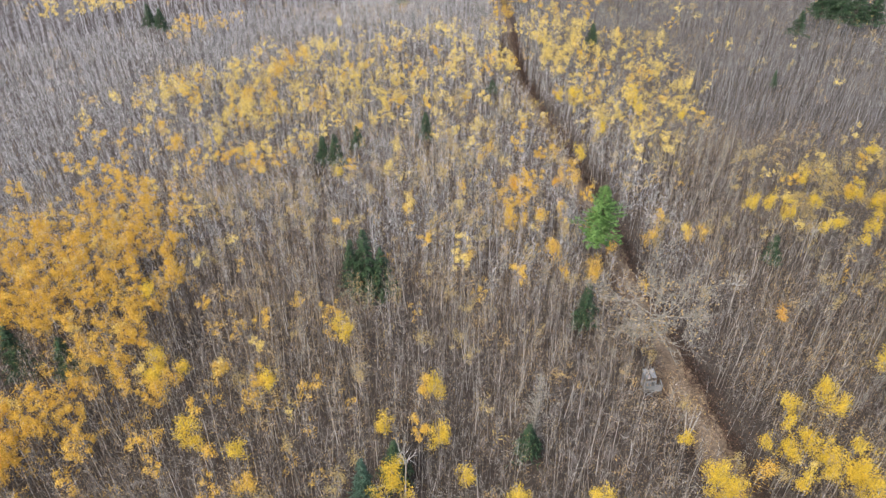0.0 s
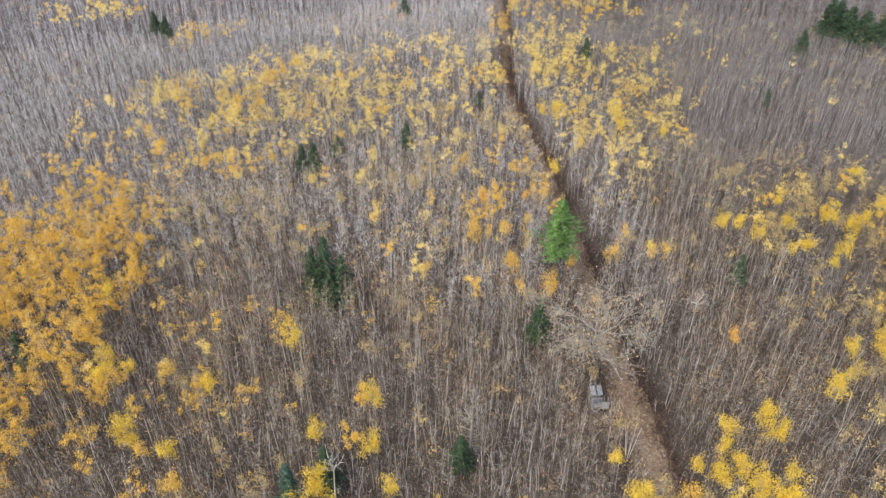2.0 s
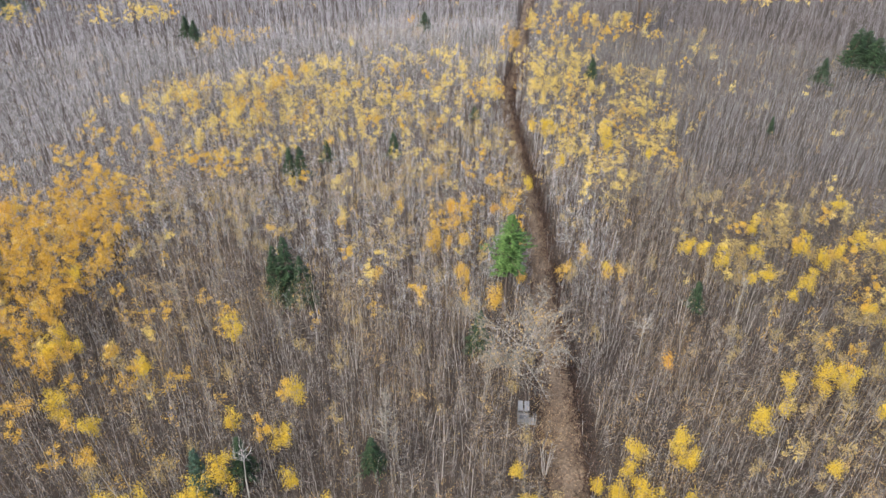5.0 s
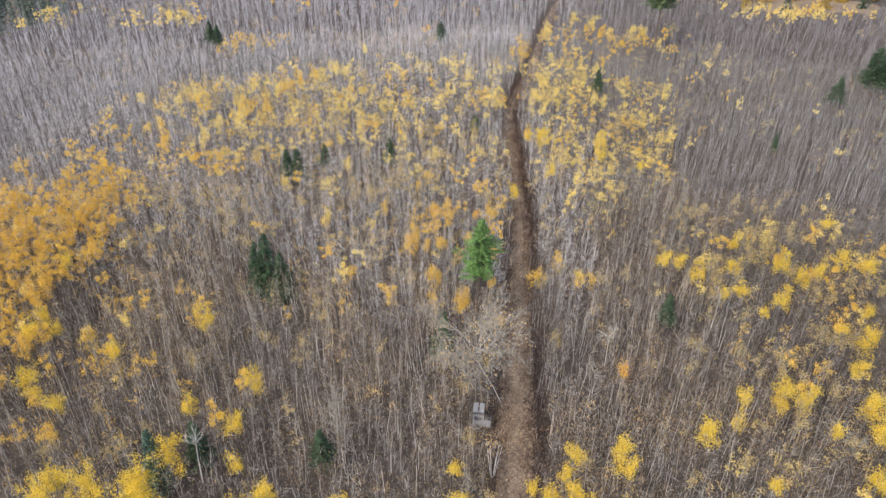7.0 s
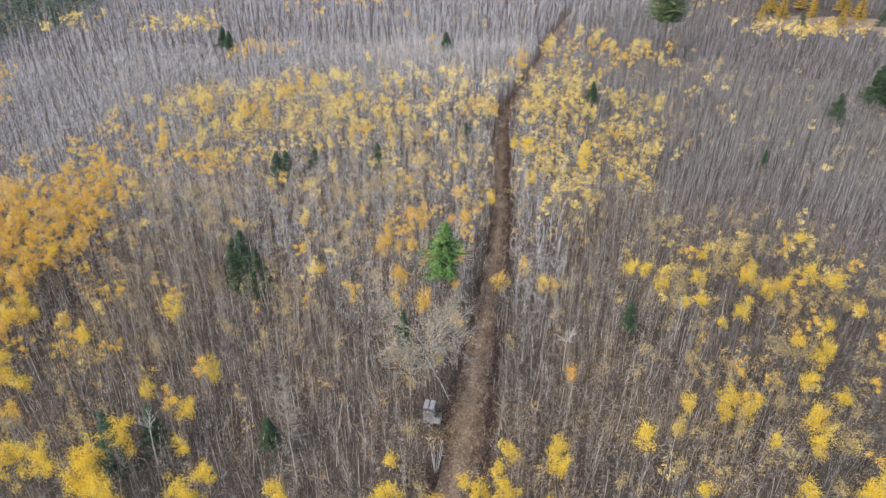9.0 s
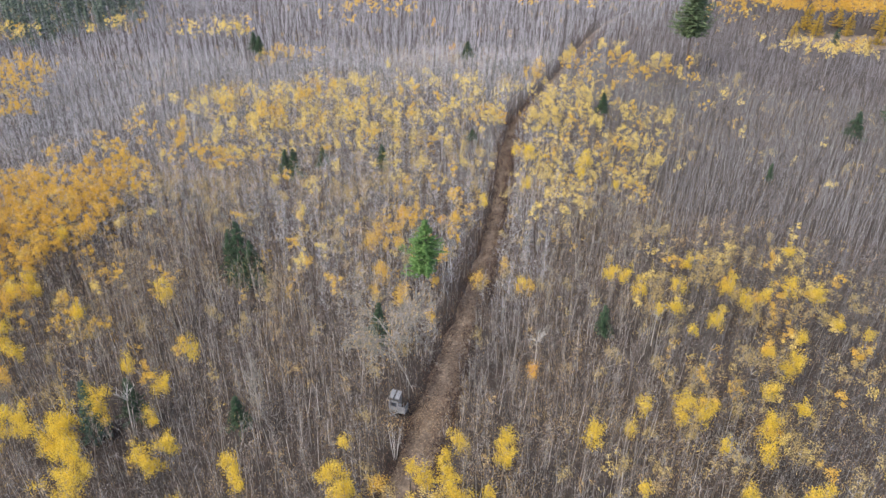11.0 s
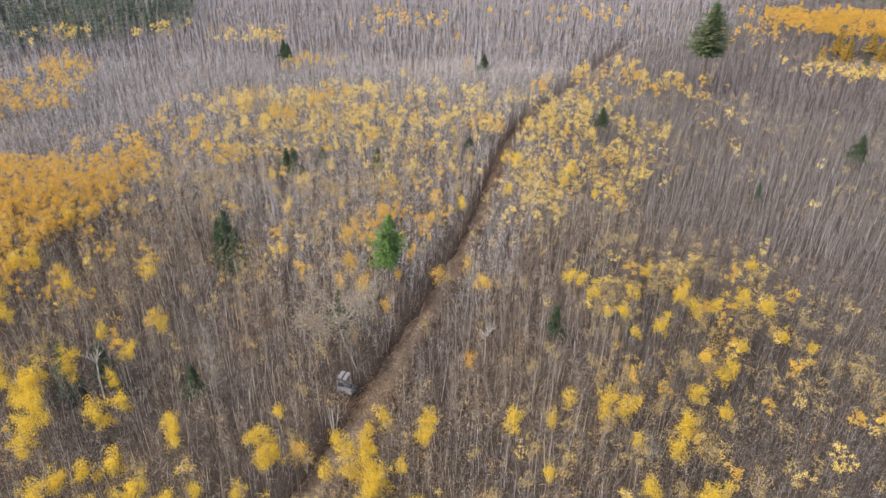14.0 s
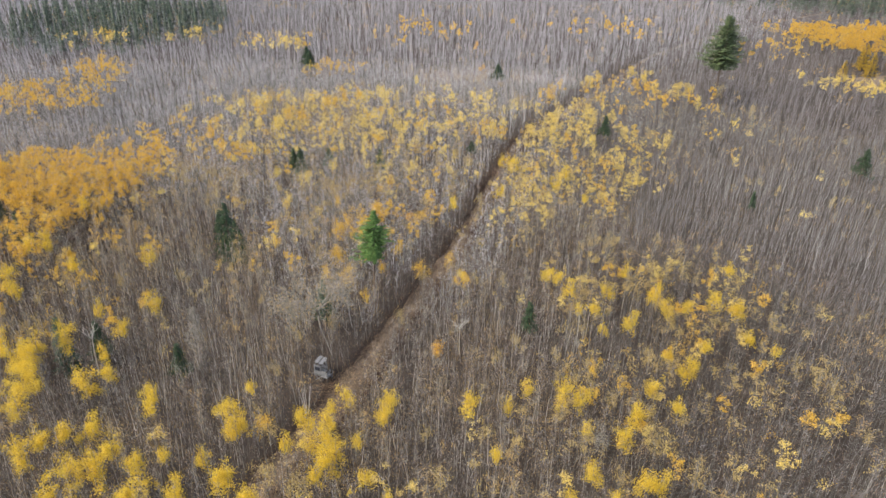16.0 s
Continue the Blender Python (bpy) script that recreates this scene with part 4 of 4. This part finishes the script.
def snag(x, y, height, seed, label, reach=1.1):
    """A dead conifer: a straight stem with many short dry branches."""
    global rng
    rng = np.random.default_rng(seed)
    top = new("dead_conifer")
    top.matrix_basis = pose(x, y, float(ground_z(np.float64(x), np.float64(y))), 0, 1.5, 0)
    h = Heap()
    p = np.array([[0, 0, -0.1], [0.05, 0, height * 0.5], [0, 0.05, height]])
    h.tubes(p[:-1], p[1:], np.array([0.1, 0.07]), np.array([0.07, 0.015]), 0)
    trunk = new("trunk", h.mesh("trunk", [M_LIMB]))
    trunk.parent = top
    h = Heap()
    k = 150
    f = rng.uniform(0.15, 0.98, k)
    a = rng.uniform(0, 2 * math.pi, k)
    ln = reach * (1.05 - f) ** 0.6 * rng.uniform(0.5, 1.2, k)
    s = np.stack([np.zeros(k), np.zeros(k), f * height], 1)
    d = np.stack([np.cos(a), np.sin(a), rng.uniform(0.1, 1.1, k)], 1)
    e = s + d * ln[:, None]
    h.spikes(s, e, np.full(k, 0.02), 0)
    for j in range(4):
        g = rng.uniform(0.3, 0.95, (k, 1))
        q = s + (e - s) * g
        h.spikes(q, q + unit(d + rng.normal(0, 0.8, (k, 3))) * rng.uniform(0.15, 0.4, (k, 1)), np.full(k, 0.014), 0)
    limbs = new("branchwork", h.mesh("branchwork", [M_LIMB]))
    limbs.parent = top
    return tagged(top, label, "tree", kind="thing")


snag(7.4, 37.0, 9.2, 71, "tall bare silvery dead tree with upswept dry branches", 1.9)
snag(-16.5, 41.0, 6.0, 72, "silvery dead conifer with short dry branches", 0.8)

# birch clump beside the trail
rng = np.random.default_rng(81)
clump = new("birch_clump")
clump.matrix_basis = pose(20.8, 38.0, 0) @ Matrix.Diagonal((0.85, 0.85, 0.85, 1))
for i in range(6):
    h = Heap()
    a = 2 * math.pi * i / 6 + rng.normal(0, 0.2)
    o = np.array([math.cos(a), math.sin(a), 0])
    p = np.array([o * 0.15 + [0, 0, -0.1], o * 0.45 + [0, 0, 2.2], o * 0.8 + [0, 0, 4.6]])
    h.tubes(p[:-1], p[1:], np.array([0.042, 0.034]), np.array([0.034, 0.012]), 0)
    k = 9
    f = rng.uniform(0.4, 1.0, k)
    s = np.stack([np.interp(f * 4.6, p[:, 2], p[:, j]) for j in range(3)], 1)
    h.spikes(s, s + unit(rng.normal(0, 0.6, (k, 3)) + o * 0.4 + [0, 0, 0.9]) * rng.uniform(0.4, 0.9, (k, 1)), np.full(k, 0.014), 0)
    stem = new("stem", h.mesh("stem", [M_WHITE]))
    stem.parent = clump
h = Heap()
h.leaves(np.array([0, 0.2, 4.9]) + rng.normal(0, 1, (120, 3)) * np.array([0.7, 0.6, 0.3]), rng.uniform(0.06, 0.11, 120), 0)
crown = new("crown", h.mesh("crown", [M_TAN]))
crown.parent = clump
tagged(clump, "clump of white birch stems with thin tan tops beside the trail", "tree", kind="thing")


# ---- the hunting stand ----
def box(cx, cy, cz, sx, sy, sz, turn=(0, 0, 0), bevel=0.008):
    bm = bmesh.new()
    bmesh.ops.create_cube(bm, size=1.0, matrix=pose(cx, cy, cz, *turn) @ Matrix.Diagonal((sx, sy, sz, 1)))
    bmesh.ops.bevel(bm, geom=bm.edges[:], offset=bevel, segments=1, affect="EDGES")
    return bm


stand_ob = new("hunting_stand")
stand_ob.matrix_basis = pose(18.6, 43.2, 0.0, 0, 0, 4) @ Matrix.Diagonal((0.74, 0.86, 0.97, 1))
W2, D2, FLOOR, EAVE = 0.62, 0.68, 1.0, 2.35
for sx in (-1, 1):
    for sy in (-1, 1):
        part("leg", box(sx * (W2 - 0.06), sy * (D2 - 0.06), FLOOR / 2, 0.1, 0.1, FLOOR + 0.1), M_DARK, stand_ob)
for sx in (-1, 1):
    part("brace", box(sx * (W2 - 0.06), 0, 0.5, 0.04, 1.5, 0.09, (30 * sx, 0, 0)), M_BOARD, stand_ob)
    part("brace", box(0, -D2 + 0.0, 0.55, 1.4, 0.04, 0.09, (0, 34 * sx, 0)), M_BOARD, stand_ob)
part("floor", box(0, 0, FLOOR, 2 * W2 + 0.1, 2 * D2 + 0.1, 0.06), M_BOARD, stand_ob)


def wall(name, cx, cy, turn, length, slot, high):
    """A wall of upright boards, with a shooting slot cut through it."""
    top = part(name, box(cx, cy, FLOOR + 0.07, length, 0.05, 0.08, (0, 0, turn)), M_DARK, stand_ob)
    count = max(3, round(length / 0.16))
    c, s = math.cos(radians(turn)), math.sin(radians(turn))
    for i in range(count):
        u = (i + 0.5) / count * length - length / 2
        px, py = cx + c * u, cy + s * u
        cut = slot[0] < u < slot[1]
        hi = high + 0.012 * ((i * 7) % 3)
        spans = [(FLOOR + 0.03, FLOOR + 0.62), (FLOOR + 1.14, hi)] if cut else [(FLOOR + 0.03, hi)]
        for z0, z1 in spans:
            if z1 - z0 > 0.03:
                part("board", box(px, py, (z0 + z1) / 2, length / count - 0.012, 0.025, z1 - z0, (0, 0, turn), 0.004), M_BOARD, top)
    return top


wall("front_wall", 0, -D2, 0, 2 * W2, (-0.45, 0.45), EAVE)
wall("back_wall", 0, D2, 0, 2 * W2, (-0.3, 0.3), EAVE - 0.1)
wall("side_wall", -W2, 0, 90, 2 * D2 - 0.06, (-0.4, 0.4), EAVE)
wall("side_wall", W2, -0.32, 90, 0.66, (-0.4, -0.3), FLOOR + 0.62)
# slatted roof, higher at the back
for i in range(7):
    u = (i + 0.5) / 7 * 1.36 - 0.68
    if i == 3:
        continue
    part("roof_slat", box(u, 0.14, EAVE + 0.21 + 0.01 * (i % 2), 0.19 if i != 5 else 0.15, 1.22, 0.03, (6.5, 0, 0.8 * ((i * 5) % 3 - 1))), M_BOARD, stand_ob)
for v in (-0.6, 0.0, 0.6):
    part("rafter", box(0, v, EAVE + 0.14 + v * 0.115, 1.4, 0.07, 0.07), M_DARK, stand_ob)
# landing with a half wall on the trail side
part("landing", box(W2 + 0.48, -0.2, FLOOR - 0.12, 0.92, 0.92, 0.06), M_BOARD, stand_ob)
for sy in (-0.6, 0.22):
    part("leg", box(W2 + 0.88, sy, 0.9, 0.09, 0.09, 1.85), M_DARK, stand_ob)
for i in range(4):
    part("rail_board", box(W2 + 0.48, -0.66, FLOOR + 0.06 + 0.19 * i, 0.95, 0.03, 0.16, (0, 4 * (i == 3), 0)), M_BOARD, stand_ob)
for i in (0, 2, 3):
    part("rail_board", box(W2 + 0.93, -0.2, FLOOR + 0.06 + 0.19 * i, 0.03, 0.86, 0.15), M_BOARD, stand_ob)
for i in range(4):
    part("ladder_rung", box(W2 + 0.48, 0.45 + 0.1 * (3 - i), 0.2 + 0.25 * i, 0.55, 0.05, 0.05), M_BOARD, stand_ob)
for sx in (-1, 1):
    part("ladder_rail", box(W2 + 0.48 + 0.3 * sx, 0.6, 0.55, 0.06, 0.06, 1.25, (-22, 0, 0)), M_BOARD, stand_ob)
tagged(stand_ob, "weathered grey board hunting stand on short legs beside the trail", "hunting stand", kind="thing")

# ---- brush heaps and fallen leaves along the trail ----
rng = np.random.default_rng(91)
h = Heap()
# brush strewn as a dark strip, partly painting shade beside the trail
k = 20000
y = np.where(rng.uniform(0, 1, k) < 0.75, rng.uniform(20, 128, k), rng.uniform(86, 190, k))
side = rng.choice([-1.0, 1.0], k, p=[0.34, 0.66])
x = trail_x(y) + side * (1.85 * trail_w(y) + rng.normal(0.28, 0.6, k))
thickness = np.clip(patch(x, y, 2.5, 2.0) * 2.2 - 0.5, 0.1, 1)
p = np.stack([x, y, ground_z(x, y) + rng.uniform(0.02, 0.45, k) * thickness], 1)
d = unit(np.stack([rng.normal(0, 0.5, k), rng.normal(0, 0.8, k), rng.normal(0.15, 0.3, k)], 1))
h.spikes(p, p + d * rng.uniform(0.3, 1.0, (k, 1)), np.full(k, 0.028), 0)
tagged(new("brush_edge", h.mesh("brush_edge", [M_BRUSH])), "red-brown brush along the trail edge, darkened for tree shade", "brush", kind="stuff")
h = Heap()
k = 16000
y = 20 + 110 * rng.uniform(0, 1, k) ** 1.3
x = trail_x(y) + rng.normal(0, 1.7, k)
x[:2500], y[:2500] = HUT[0] + 1.2 + rng.normal(0, 1.5, 2500), HUT[1] - 0.2 + rng.normal(0, 1.8, 2500)
h.leaves(np.stack([x, y, ground_z(x, y) + rng.uniform(0.12, 0.17, k)], 1), rng.uniform(0.03, 0.08, k), 0, 0.8)
tagged(new("fallen_leaves", h.mesh("fallen_leaves", [M_LITTER])), "dry fallen leaves scattered over the trail", "leaves", kind="stuff")
